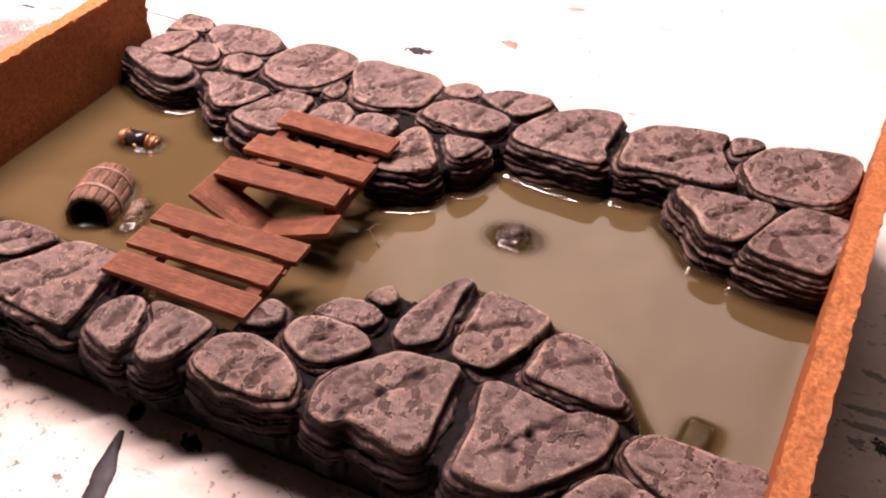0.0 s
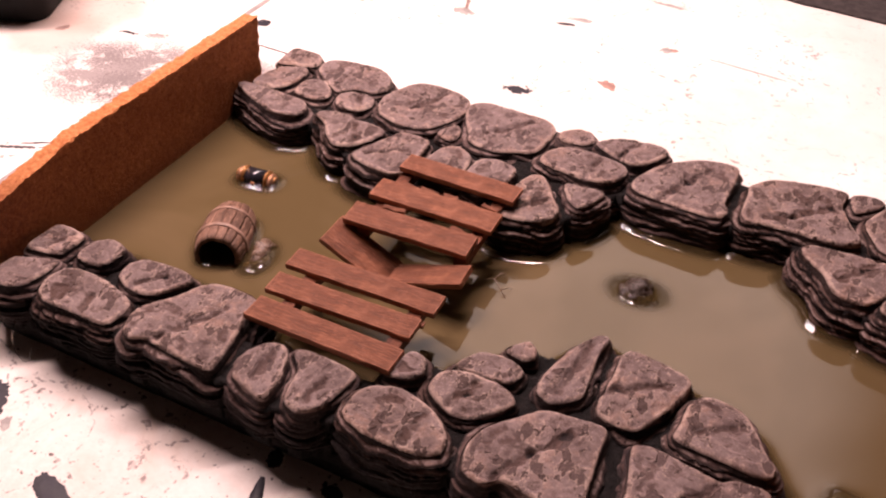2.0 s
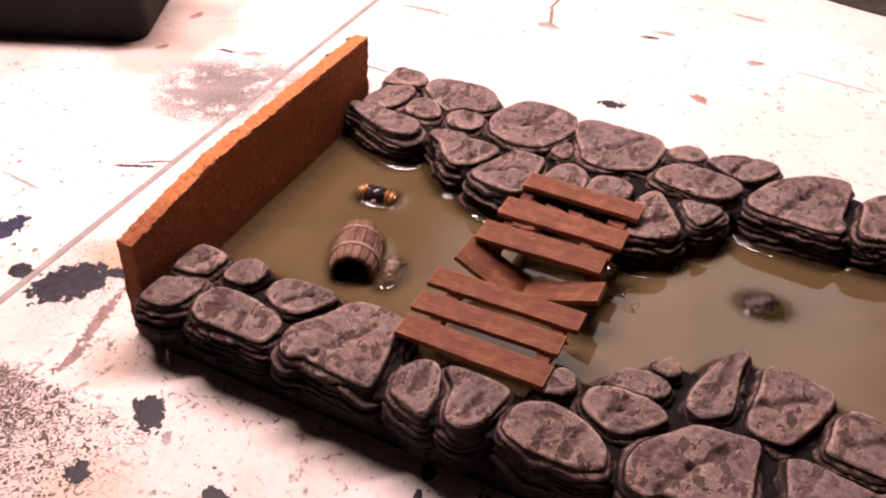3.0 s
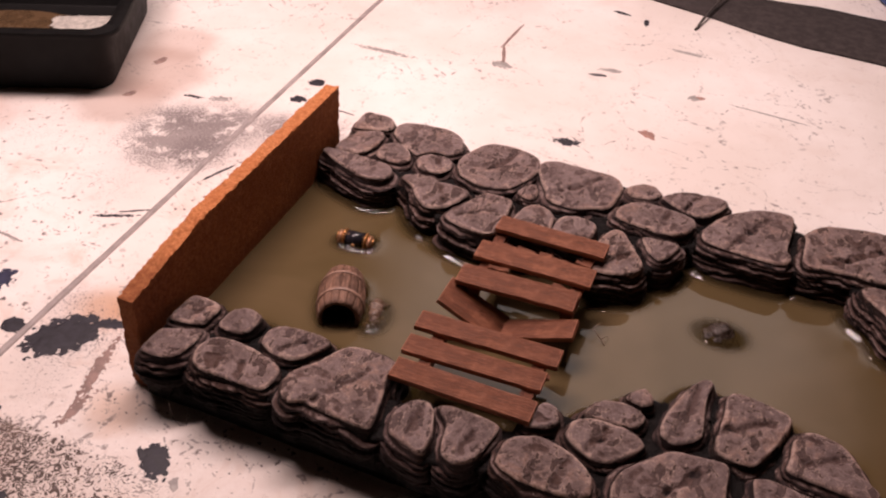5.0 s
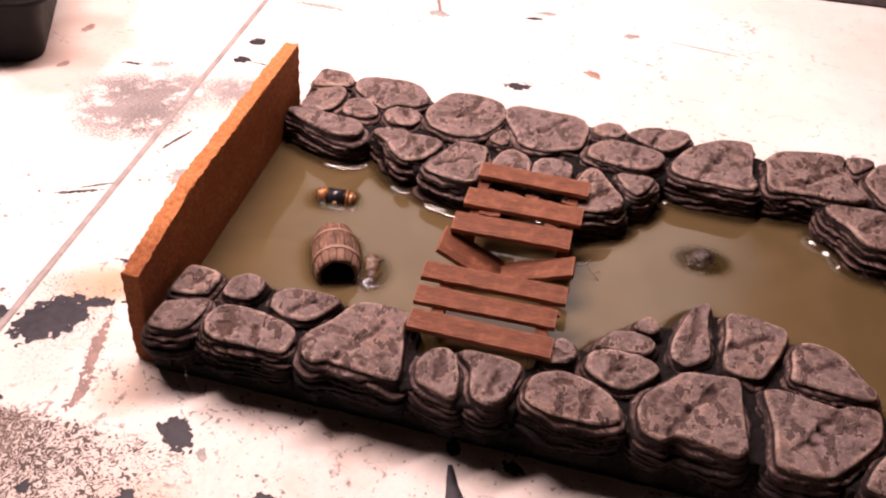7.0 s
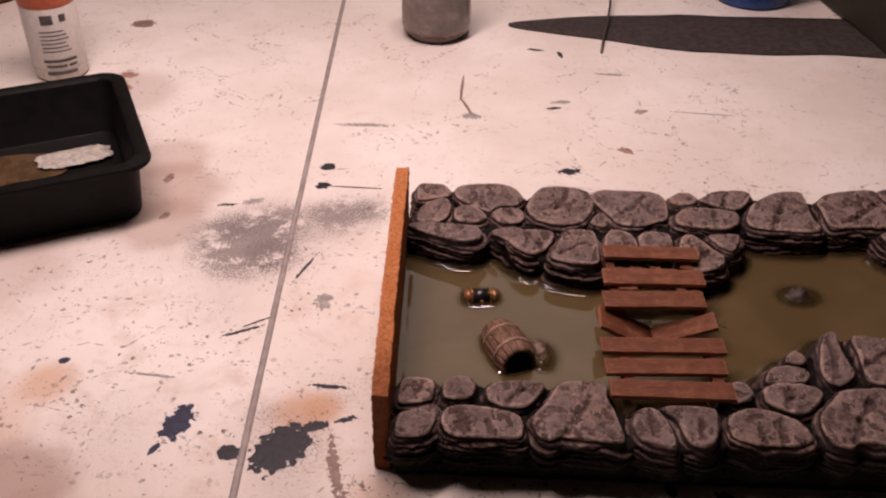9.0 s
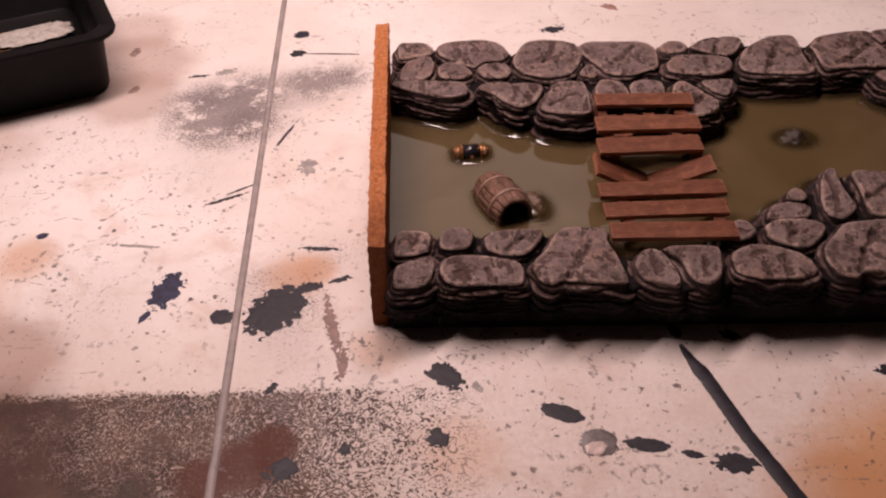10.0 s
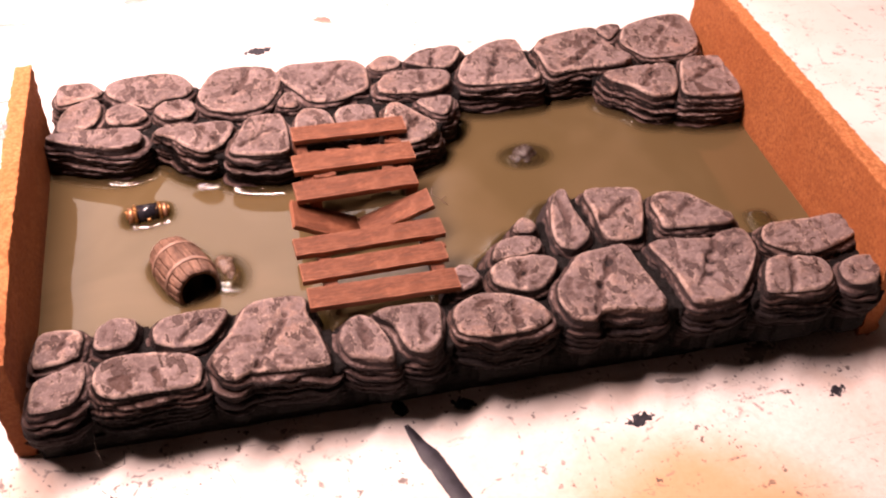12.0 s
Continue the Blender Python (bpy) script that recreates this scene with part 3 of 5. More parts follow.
def stroke(points, width):
    """A long brush stroke of dark paint, in millimetres."""
    bm = bmesh.new()
    p = np.array(points, float)
    run = np.concatenate([[0], np.cumsum(np.hypot(*np.diff(p, axis=0).T))])
    at = np.linspace(0, run[-1], 90)
    line = np.stack([np.interp(at, run, p[:, 0]), np.interp(at, run, p[:, 1])], axis=1)
    d = np.gradient(line, axis=0)
    side = np.stack([-d[:, 1], d[:, 0]], axis=1) / np.hypot(*d.T)[:, None]
    rows = []
    for i, (q, n) in enumerate(zip(line, side)):
        w = 0.5 * width * min(1.0, 0.25 + i / 14) * (1 + 0.16 * n3(i * 0.21, 1, 0) + 0.10 * n3(i * 0.9, 2, 0))
        rows.append([bm.verts.new(((q[0] + n[0] * w * f) * MM, (q[1] + n[1] * w * f) * MM, z)) for f, z in ((-1, 0.00006), (-0.9, 0.00028), (0.9, 0.00028), (1, 0.00006))])
    for a, b in zip(rows, rows[1:]):
        for k in range(3):
            bm.faces.new((a[k], a[k + 1], b[k + 1], b[k]))
    bmesh.ops.recalc_face_normals(bm, faces=bm.faces)
    return part("brush_stroke", bm, DARK_PAINT, bench)


# splashes in front of the tile
blotch(23.3, -28.4, 16, 9.5, -40, DARK_PAINT, 1, 0.36)
blotch(64.4, -47.2, 17, 7.5, -22, DARK_PAINT, 2, 0.14)
blotch(75.4, -60.7, 13, 12, 0, RING_PAINT, 3, 0.14)
blotch(74.2, -62.8, 8.5, 6.5, 20, PALE_PAINT, 31, 0.2, 0.0004)
blotch(92.2, -62.2, 16, 6, -10, DARK_PAINT, 4, 0.18)
blotch(106.8, -66.7, 8, 3, -15, DARK_PAINT, 5, 0.25)
blotch(120.5, -70.8, 15, 8, -8, DARK_PAINT, 6, 0.35)
blotch(113.2, -8.9, 4.5, 7, 20, DARK_PAINT, 7, 0.3)
blotch(133.9, -11.6, 7, 4.5, -25, DARK_PAINT, 8, 0.5)
blotch(188.3, -30.9, 9, 4.5, 8, DARK_PAINT, 9, 0.7)
stroke([(113.7, -16.0), (116.2, -24.0), (119.8, -33.2), (123.7, -46.2), (127.3, -58.4), (132.1, -70.7), (139.1, -89.6), (152.1, -120.3)], 6.0)
blotch(19.0, -56.9, 9, 7, 10, DARK_PAINT, 11, 0.6)
blotch(-12.9, -60.5, 4.5, 4.5, 0, DARK_PAINT, 12, 0.3)
blotch(-33.8, -68.3, 11, 8, 20, DARK_PAINT, 13, 0.5)
# grey blotch standing in for a small pale clump of fibre
blotch(240.5, -12.6, 13, 7, 30, GREY_PAINT, 14, 0.7)
blotch(205.0, -18.0, 9, 2.2, -12, GREY_PAINT, 15, 0.4)
blotch(258.3, -35.1, 6, 3.5, 15, DARK_PAINT, 16, 0.6)
blotch(34.6, -34.4, 3, 5, 20, GREY_PAINT, 35, 0.5)
# beside the left end
blotch(-89.2, 21.1, 12, 20, -12, BLUE_PAINT, 17, 0.42)
blotch(-95.2, 6.3, 3, 7, -25, BLUE_PAINT, 18, 0.2)
blotch(-64.5, 5.7, 9, 9, 0, DARK_PAINT, 19, 0.25)
blotch(-43.3, 8.7, 20, 30, -38, DARK_PAINT, 20, 0.36)
blotch(-30.9, 20.9, 12, 5, 18, DARK_PAINT, 36, 0.5)
blotch(-18.6, 25.0, 10, 3, 22, DARK_PAINT, 37, 0.6)
blotch(-20.2, -2.9, 4.5, 34, 12, BROWN_PAINT, 21, 0.75)
blotch(-15.5, -20.8, 4, 16, -8, BROWN_PAINT, 22, 0.55)
blotch(-28.2, 44.6, 16, 2.6, -4, DARK_PAINT, 23, 0.6)
blotch(-37.7, 104.2, 8, 11, 10, GREY_PAINT, 24, 0.8)
blotch(-50.0, 131.1, 1.6, 24, -22, DARK_PAINT, 25, 0.5)
blotch(-73.5, 80.0, 18, 2, 25, DARK_PAINT, 26, 0.6)
blotch(-67.3, 87.0, 12, 1.2, 32, DARK_PAINT, 38, 0.5)
blotch(-149.4, 57.4, 5, 4, 20, BLUE_PAINT, 27, 0.3)
blotch(-107.4, 49.3, 20, 1.6, -6, GREY_PAINT, 39, 0.6)
blotch(-40.9, -32.0, 3, 6, -25, DARK_PAINT, 40, 0.5)
blotch(-50.4, 230.0, 9, 9, 0, DARK_PAINT, 28, 0.45)
blotch(-141.6, 213.9, 5, 10, -10, BROWN_PAINT, 64, 0.4)
blotch(-134.3, 174.5, 4, 7, -15, BROWN_PAINT, 65, 0.5)
blotch(-102.5, 186.9, 10, 2.4, 8, DARK_PAINT, 66, 0.7)
blotch(-87.7, 191.1, 12, 5, 20, GREY_PAINT, 67, 0.8)
blotch(-50.9, 209.3, 8, 7, 15, DARK_PAINT, 41, 0.4)
blotch(-31.3, 207.9, 30, 1.3, -3, DARK_PAINT, 42, 0.4)
# behind the tile
blotch(94.2, 230.8, 13, 7, 10, DARK_PAINT, 43, 0.6)
blotch(131.3, 256.7, 10, 7, -25, RED_PAINT, 44, 0.5)
blotch(35.4, 298.0, 10, 8, -15, GREY_PAINT, 45, 0.5)
blotch(33.0, 310.0, 2.2, 27, 18, BROWN_PAINT, 46, 0.3)
blotch(29.4, 338.0, 2.0, 38, -3, BROWN_PAINT, 47, 0.3)
blotch(147.3, 307.8, 6, 6, 0, GREY_PAINT, 48, 0.5)
blotch(96.0, 320.0, 13, 4.5, 5, GREY_PAINT, 49, 0.6)
blotch(90.5, 311.0, 11, 3.2, 12, DARK_PAINT, 71, 0.5)
blotch(83.5, 403.6, 12, 3.5, -12, DARK_PAINT, 50, 0.4)
blotch(101.4, 396.2, 3.5, 11, 12, DARK_PAINT, 51, 0.3)
blotch(135.2, 363.9, 26, 3, -4, GREY_PAINT, 52, 0.5)
blotch(-32.7, 282.7, 34, 4, 0, GREY_PAINT, 53, 0.9)
blotch(190.2, 307.6, 40, 1.5, -6, GREY_PAINT, 54, 0.6)
blotch(150.3, 309.8, 6, 3, 0, RED_PAINT, 55, 0.5)
blotch(-218.1, 437.4, 18, 14, 0, BROWN_PAINT, 56, 0.3)
blotch(-204.3, 347.8, 12, 10, 0, RED_PAINT, 57, 0.6)
blotch(-200.4, 328.0, 8, 9, 0, RED_PAINT, 58, 0.5)
# beyond the right end
blotch(311.8, 81.6, 20, 3.2, 3, GREY_PAINT, 59, 0.3)
blotch(312.0, 74.6, 22, 3.2, 2, GREY_PAINT, 60, 0.3)
blotch(309.9, 97.5, 9, 3, -18, GREY_PAINT, 61, 0.4)
blotch(306.9, 67.5, 5, 4, 0, GREY_PAINT, 62, 0.6)
blotch(313.2, 68.6, 4, 7, 30, DARK_PAINT, 63, 0.6)

# ---- the river tile ----
WATER, BASE_TOP = 0.0110, 0.0072
BACK_TOP, FRONT_TOP = 0.0256, 0.0250
tile = tagged(holder("river_terrain_tile", (0.14, 0.08, 0.0)), "model river tile with grey rock banks and olive water, on the bench", "terrain model")
BACK = dict(name="back_bank", top=BACK_TOP, fade=0.0180, stones=[])
# the front's short fade also paints in the deep shade low on its sides
FRONT = dict(name="front_bank", top=FRONT_TOP, fade=0.0072, stones=[])
CRACKS = {}


def rise(x):
    """The tile lies a little higher towards its right end."""
    return 0.022 * (x - 0.03)


def stone(bank, seed, *corners):
    bank["stones"].append((seed, rounded(corners) * MM))


stone(BACK, 0, (6.0, 173.5), (11.2, 175.4), (20.3, 174.3), (24.2, 166.7), (21.1, 162.8), (13.9, 160.9), (6.8, 160.0))
stone(BACK, 1, (7.6, 149.4), (11.8, 157.1), (21.0, 160.9), (24.0, 155.1), (22.8, 145.5), (18.6, 139.7), (7.4, 139.7))
stone(BACK, 2, (26.3, 169.5), (32.5, 173.3), (48.7, 174.2), (57.8, 169.4), (61.7, 159.7), (57.6, 154.0), (50.5, 154.0), (46.3, 151.1), (43.2, 148.3), (33.2, 155.1), (26.2, 161.8))
stone(BACK, 3, (26.0, 151.2), (33.2, 155.1), (40.2, 149.2), (42.1, 143.4), (37.0, 139.6), (26.8, 141.6))
stone(BACK, 4, (46.3, 149.2), (52.5, 153.0), (59.6, 151.1), (61.5, 144.3), (57.4, 138.5), (49.2, 138.6), (45.2, 144.4))
stone(BACK, 5, (4.3, 137.8), (18.6, 137.7), (35.9, 134.7), (39.9, 128.9), (37.7, 124.1), (29.5, 122.1), (16.3, 127.1), (4.2, 133.9))
stone(BACK, 6, (45.0, 131.8), (51.2, 134.7), (62.4, 133.7), (74.6, 131.7), (74.6, 124.9), (69.4, 116.1), (62.2, 113.2), (55.1, 119.1), (51.1, 125.0), (45.0, 128.9))
stone(BACK, 7, (77.6, 123.9), (82.8, 132.6), (94.0, 131.6), (96.0, 124.8), (95.9, 114.1), (93.8, 103.4), (79.5, 105.4), (72.3, 109.3), (74.5, 117.1))
stone(BACK, 8, (63.7, 155.9), (71.0, 169.3), (84.2, 171.1), (95.3, 167.3), (98.3, 157.6), (95.2, 148.0), (90.0, 139.4), (78.8, 136.5), (67.6, 140.4), (63.6, 147.2))
stone(BACK, 9, (97.3, 164.4), (103.4, 169.1), (118.6, 169.0), (130.8, 168.0), (135.9, 160.3), (133.8, 144.0), (125.6, 139.2), (118.5, 136.3), (108.3, 138.3), (105.3, 144.1), (99.3, 154.7))
stone(BACK, 10, (95.1, 141.3), (99.2, 147.0), (102.3, 144.1), (103.2, 137.4), (100.2, 135.4), (95.1, 137.4))
stone(BACK, 11, (99.0, 119.9), (101.1, 128.6), (106.3, 132.5), (113.4, 128.6), (115.4, 118.9), (114.3, 110.1), (98.0, 112.1))
stone(BACK, 12, (116.4, 125.7), (121.5, 130.5), (130.7, 129.5), (132.7, 123.7), (129.6, 111.0), (117.4, 112.1))
stone(BACK, 13, (137.9, 162.2), (143.0, 167.0), (149.0, 167.0), (152.1, 161.2), (149.0, 156.4), (140.9, 155.5), (137.9, 158.4))
stone(BACK, 14, (137.9, 144.9), (145.0, 151.6), (159.2, 151.6), (169.3, 146.7), (168.4, 138.0), (161.3, 133.2), (146.0, 134.3), (137.9, 137.2))
stone(BACK, 15, (153.1, 159.3), (162.2, 166.9), (175.3, 168.7), (180.4, 164.9), (175.4, 155.3), (169.3, 150.6), (159.2, 154.5))
stone(BACK, 16, (151.1, 128.4), (160.2, 129.4), (166.4, 128.4), (164.3, 120.6), (160.3, 115.8), (155.2, 119.7))
stone(BACK, 17, (137.8, 126.6), (142.9, 128.5), (150.1, 118.7), (155.2, 110.0), (152.1, 103.1), (142.9, 99.3), (133.7, 100.3), (133.7, 111.0))
stone(BACK, 18, (173.4, 143.8), (180.5, 157.2), (193.5, 166.7), (205.7, 167.6), (207.7, 160.9), (206.9, 142.7), (209.0, 137.8), (205.0, 132.1), (185.7, 133.1), (174.5, 136.1))
stone(BACK, 19, (212.8, 157.1), (219.8, 165.6), (236.1, 169.4), (246.3, 168.4), (245.4, 159.8), (249.6, 148.1), (253.7, 140.5), (246.8, 135.7), (230.5, 135.9), (216.1, 134.9), (213.0, 139.8), (212.9, 152.3))
stone(BACK, 20, (247.3, 168.4), (253.3, 171.1), (259.4, 168.2), (253.4, 160.6), (249.4, 158.7))
stone(BACK, 21, (253.5, 153.9), (261.3, 167.3), (276.5, 171.8), (289.6, 171.7), (292.8, 164.1), (289.2, 146.0), (279.2, 137.6), (261.9, 137.6), (256.6, 144.3))
stone(BACK, 22, (236.6, 131.0), (250.8, 132.8), (266.0, 131.9), (268.2, 126.1), (263.3, 112.6), (257.3, 106.7), (249.1, 108.7), (243.9, 117.4), (236.7, 125.2))
stone(BACK, 23, (271.3, 128.0), (276.2, 132.8), (291.5, 131.7), (291.7, 124.9), (289.0, 106.7), (284.0, 99.9), (263.5, 103.9), (265.3, 114.5))
stone(FRONT, 24, (4.8, 18.9), (6.0, 25.8), (12.2, 26.8), (18.3, 24.8), (19.2, 19.8), (17.1, 13.8), (6.7, 11.9), (4.7, 13.9))
stone(FRONT, 25, (22.3, 18.8), (23.5, 24.8), (28.7, 27.8), (34.9, 25.8), (35.8, 21.8), (33.6, 15.8), (27.4, 14.8), (23.3, 15.8))
stone(FRONT, 26, (39.9, 20.8), (43.1, 24.8), (50.3, 25.8), (57.5, 25.7), (63.7, 23.7), (61.6, 17.8), (57.4, 12.8), (53.2, 10.8), (46.0, 11.8), (40.9, 14.8))
stone(FRONT, 27, (4.4, -0.1), (5.6, 6.9), (12.9, 9.9), (19.1, 11.8), (20.0, 5.9), (17.8, -2.1), (13.6, -5.1), (5.3, -5.1))
stone(FRONT, 28, (22.0, 3.9), (24.2, 9.8), (30.5, 11.8), (40.8, 10.8), (52.1, 6.8), (54.1, 0.8), (51.9, -5.3), (40.5, -5.2), (29.1, -5.2), (24.0, -2.1))
stone(FRONT, 29, (57.3, 3.8), (63.6, 12.8), (69.9, 23.7), (79.2, 25.7), (88.4, 23.7), (88.4, 16.7), (90.4, 8.7), (92.3, -3.3), (91.3, -7.3), (83.0, -7.3), (73.7, -6.3), (68.5, -5.3), (63.3, -7.3), (59.2, -4.3))
stone(FRONT, 30, (96.5, 2.7), (99.7, 9.7), (104.8, 11.7), (108.9, 7.7), (112.0, -3.3), (110.9, -9.4), (105.7, -8.3), (98.5, -5.3))
stone(FRONT, 31, (108.9, 10.7), (115.1, 12.7), (129.6, 10.6), (129.5, 2.6), (127.5, -5.4), (122.3, -9.4), (117.1, -7.4), (115.1, -1.3), (114.1, 4.7))
stone(FRONT, 32, (133.7, 4.6), (137.8, 8.6), (145.0, 10.6), (155.3, 7.6), (162.5, 1.6), (163.6, -5.4), (157.4, -8.4), (142.9, -8.4), (133.7, -4.4))
stone(FRONT, 33, (139.9, 24.6), (145.0, 24.5), (147.1, 18.6), (143.0, 14.6), (136.8, 13.6))
stone(FRONT, 34, (154.3, 28.5), (158.4, 34.4), (166.6, 35.4), (172.7, 32.4), (170.7, 26.5), (163.5, 25.5), (154.3, 25.5))
stone(FRONT, 35, (165.5, 40.4), (169.6, 44.3), (172.7, 42.3), (173.7, 38.4), (170.7, 36.4), (165.5, 37.4))
stone(FRONT, 36, (151.2, 20.6), (157.3, 24.5), (168.6, 24.5), (174.8, 20.5), (171.8, 14.5), (165.6, 8.6), (159.4, 8.6), (151.2, 13.6))
stone(FRONT, 37, (178.9, 37.4), (182.9, 49.2), (187.9, 57.0), (191.0, 56.1), (190.1, 47.2), (191.2, 33.4), (190.2, 29.4), (184.0, 24.5), (178.9, 26.5), (177.9, 30.4))
stone(FRONT, 38, (196.2, 51.1), (200.2, 54.1), (215.6, 51.1), (216.8, 44.3), (210.8, 29.5), (206.7, 24.4), (197.4, 25.5), (195.3, 31.4), (196.2, 42.2))
stone(FRONT, 39, (218.8, 42.3), (223.9, 46.3), (233.2, 44.4), (238.5, 37.5), (241.7, 31.6), (244.8, 27.6), (241.8, 23.7), (230.4, 24.6), (218.0, 26.6), (217.9, 32.5))
stone(FRONT, 40, (170.8, 8.6), (176.9, 15.5), (183.0, 21.5), (191.2, 22.5), (200.5, 22.5), (201.6, 12.5), (202.7, -0.4), (202.9, -7.3), (198.8, -10.4), (188.3, -7.5), (181.0, -6.5), (176.9, -9.5), (170.8, -7.5), (168.7, 0.6))
stone(FRONT, 41, (208.8, 20.6), (215.0, 21.6), (230.4, 18.7), (237.7, 20.7), (244.9, 19.7), (244.1, 8.7), (237.0, -1.4), (228.9, -9.4), (220.7, -11.4), (212.4, -10.3), (211.3, -6.3), (211.0, 4.7), (208.9, 15.6))
stone(FRONT, 42, (250.1, 16.7), (255.2, 19.7), (269.7, 18.9), (280.9, 18.8), (285.2, 12.7), (282.3, 7.5), (274.1, 4.5), (261.9, 1.7), (253.4, 5.6), (248.2, 10.7))
stone(FRONT, 43, (241.2, -2.4), (245.2, 2.7), (251.4, 3.6), (262.9, -0.5), (264.1, -6.8), (261.2, -11.8), (253.9, -14.8), (238.2, -12.6), (238.2, -8.5))
stone(FRONT, 44, (268.2, -5.0), (275.4, -2.0), (282.7, -4.1), (280.8, -10.1), (275.8, -15.1), (268.5, -15.0), (266.2, -10.8))


def crack(seed, x0, y0, x1, y1):
    CRACKS.setdefault(seed, []).append((x0 * MM, y0 * MM, x1 * MM, y1 * MM))


crack(29, 81.1, 15.7, 70.6, -2.3)
crack(29, 70.6, -2.3, 68.5, -7.3)
crack(28, 40.7, 2.8, 41.6, -7.2)
crack(26, 54.4, 20.8, 48.1, 12.8)
crack(32, 154.3, 5.6, 152.2, -8.4)
crack(36, 163.5, 22.5, 158.4, 11.6)
crack(40, 192.3, 15.5, 185.2, 5.5)
crack(40, 185.2, 5.5, 179.0, -6.5)
crack(41, 232.5, 17.7, 225.5, 7.7)
crack(41, 225.5, 7.7, 218.5, -2.3)
crack(41, 222.5, 1.7, 225.8, -8.4)
crack(38, 211.6, 45.2, 195.3, 34.3)
crack(39, 234.3, 38.5, 223.1, 31.6)
crack(43, 253.5, 1.6, 245.4, -13.8)
crack(2, 40.5, 166.6, 39.2, 153.1)
crack(4, 52.5, 152.1, 56.4, 144.3)
crack(9, 125.7, 164.2, 115.5, 150.8)
crack(9, 115.5, 150.8, 106.3, 143.1)
crack(14, 158.2, 149.6, 156.2, 134.2)
crack(15, 169.3, 167.8, 163.2, 153.5)
crack(18, 197.6, 161.0, 191.6, 149.5)
crack(18, 191.6, 149.5, 184.6, 134.1)
crack(19, 244.4, 157.9, 230.4, 145.5)
crack(19, 230.4, 145.5, 221.1, 139.7)
crack(8, 86.2, 167.3, 77.9, 150.0)
crack(21, 277.7, 160.5, 265.7, 147.2)
crack(22, 259.9, 130.9, 249.1, 116.5)
crack(23, 287.6, 124.1, 269.5, 113.5)
crack(6, 60.4, 132.7, 68.4, 120.0)
crack(7, 89.9, 120.9, 76.5, 112.2)
crack(17, 149.1, 115.8, 141.9, 106.1)
crack(37, 187.0, 51.1, 184.0, 29.4)
crack(31, 123.4, 4.7, 122.3, -4.4)
crack(30, 103.8, 8.7, 104.7, -3.3)
crack(24, 14.2, 23.8, 10.9, 14.9)


def segment_distance(px, py, line):
    x0, y0, x1, y1 = line
    dx, dy = x1 - x0, y1 - y0
    t = max(0.0, min(1.0, ((px - x0) * dx + (py - y0) * dy) / (dx * dx + dy * dy)))
    return math.hypot(px - x0 - t * dx, py - y0 - t * dy)


def side_reach(bank_name, normal, depth):
    """How far a stone's side stands out at a depth: stepped out round the top, long towards the water, undercut at the front."""
    front = bank_name.startswith("front")
    to_water = normal[1] if front else -normal[1]
    lean = max(0.0, min(1.0, (to_water + 0.15 + 0.35 * max(0.0, normal[0])) / 0.6))
    reach = 0.30 * min(depth, 0.0055) + (0.05 + lean * (0.30 if front else 0.12)) * max(0.0, depth - 0.0055)
    if front:
        outer = max(0.0, min(1.0, -normal[1] * 2 - 0.3))
        reach += outer * (0.16 * max(0.0, min(depth, 0.0105) - 0.0055) - 0.60 * max(0.0, depth - 0.0115))
    return reach


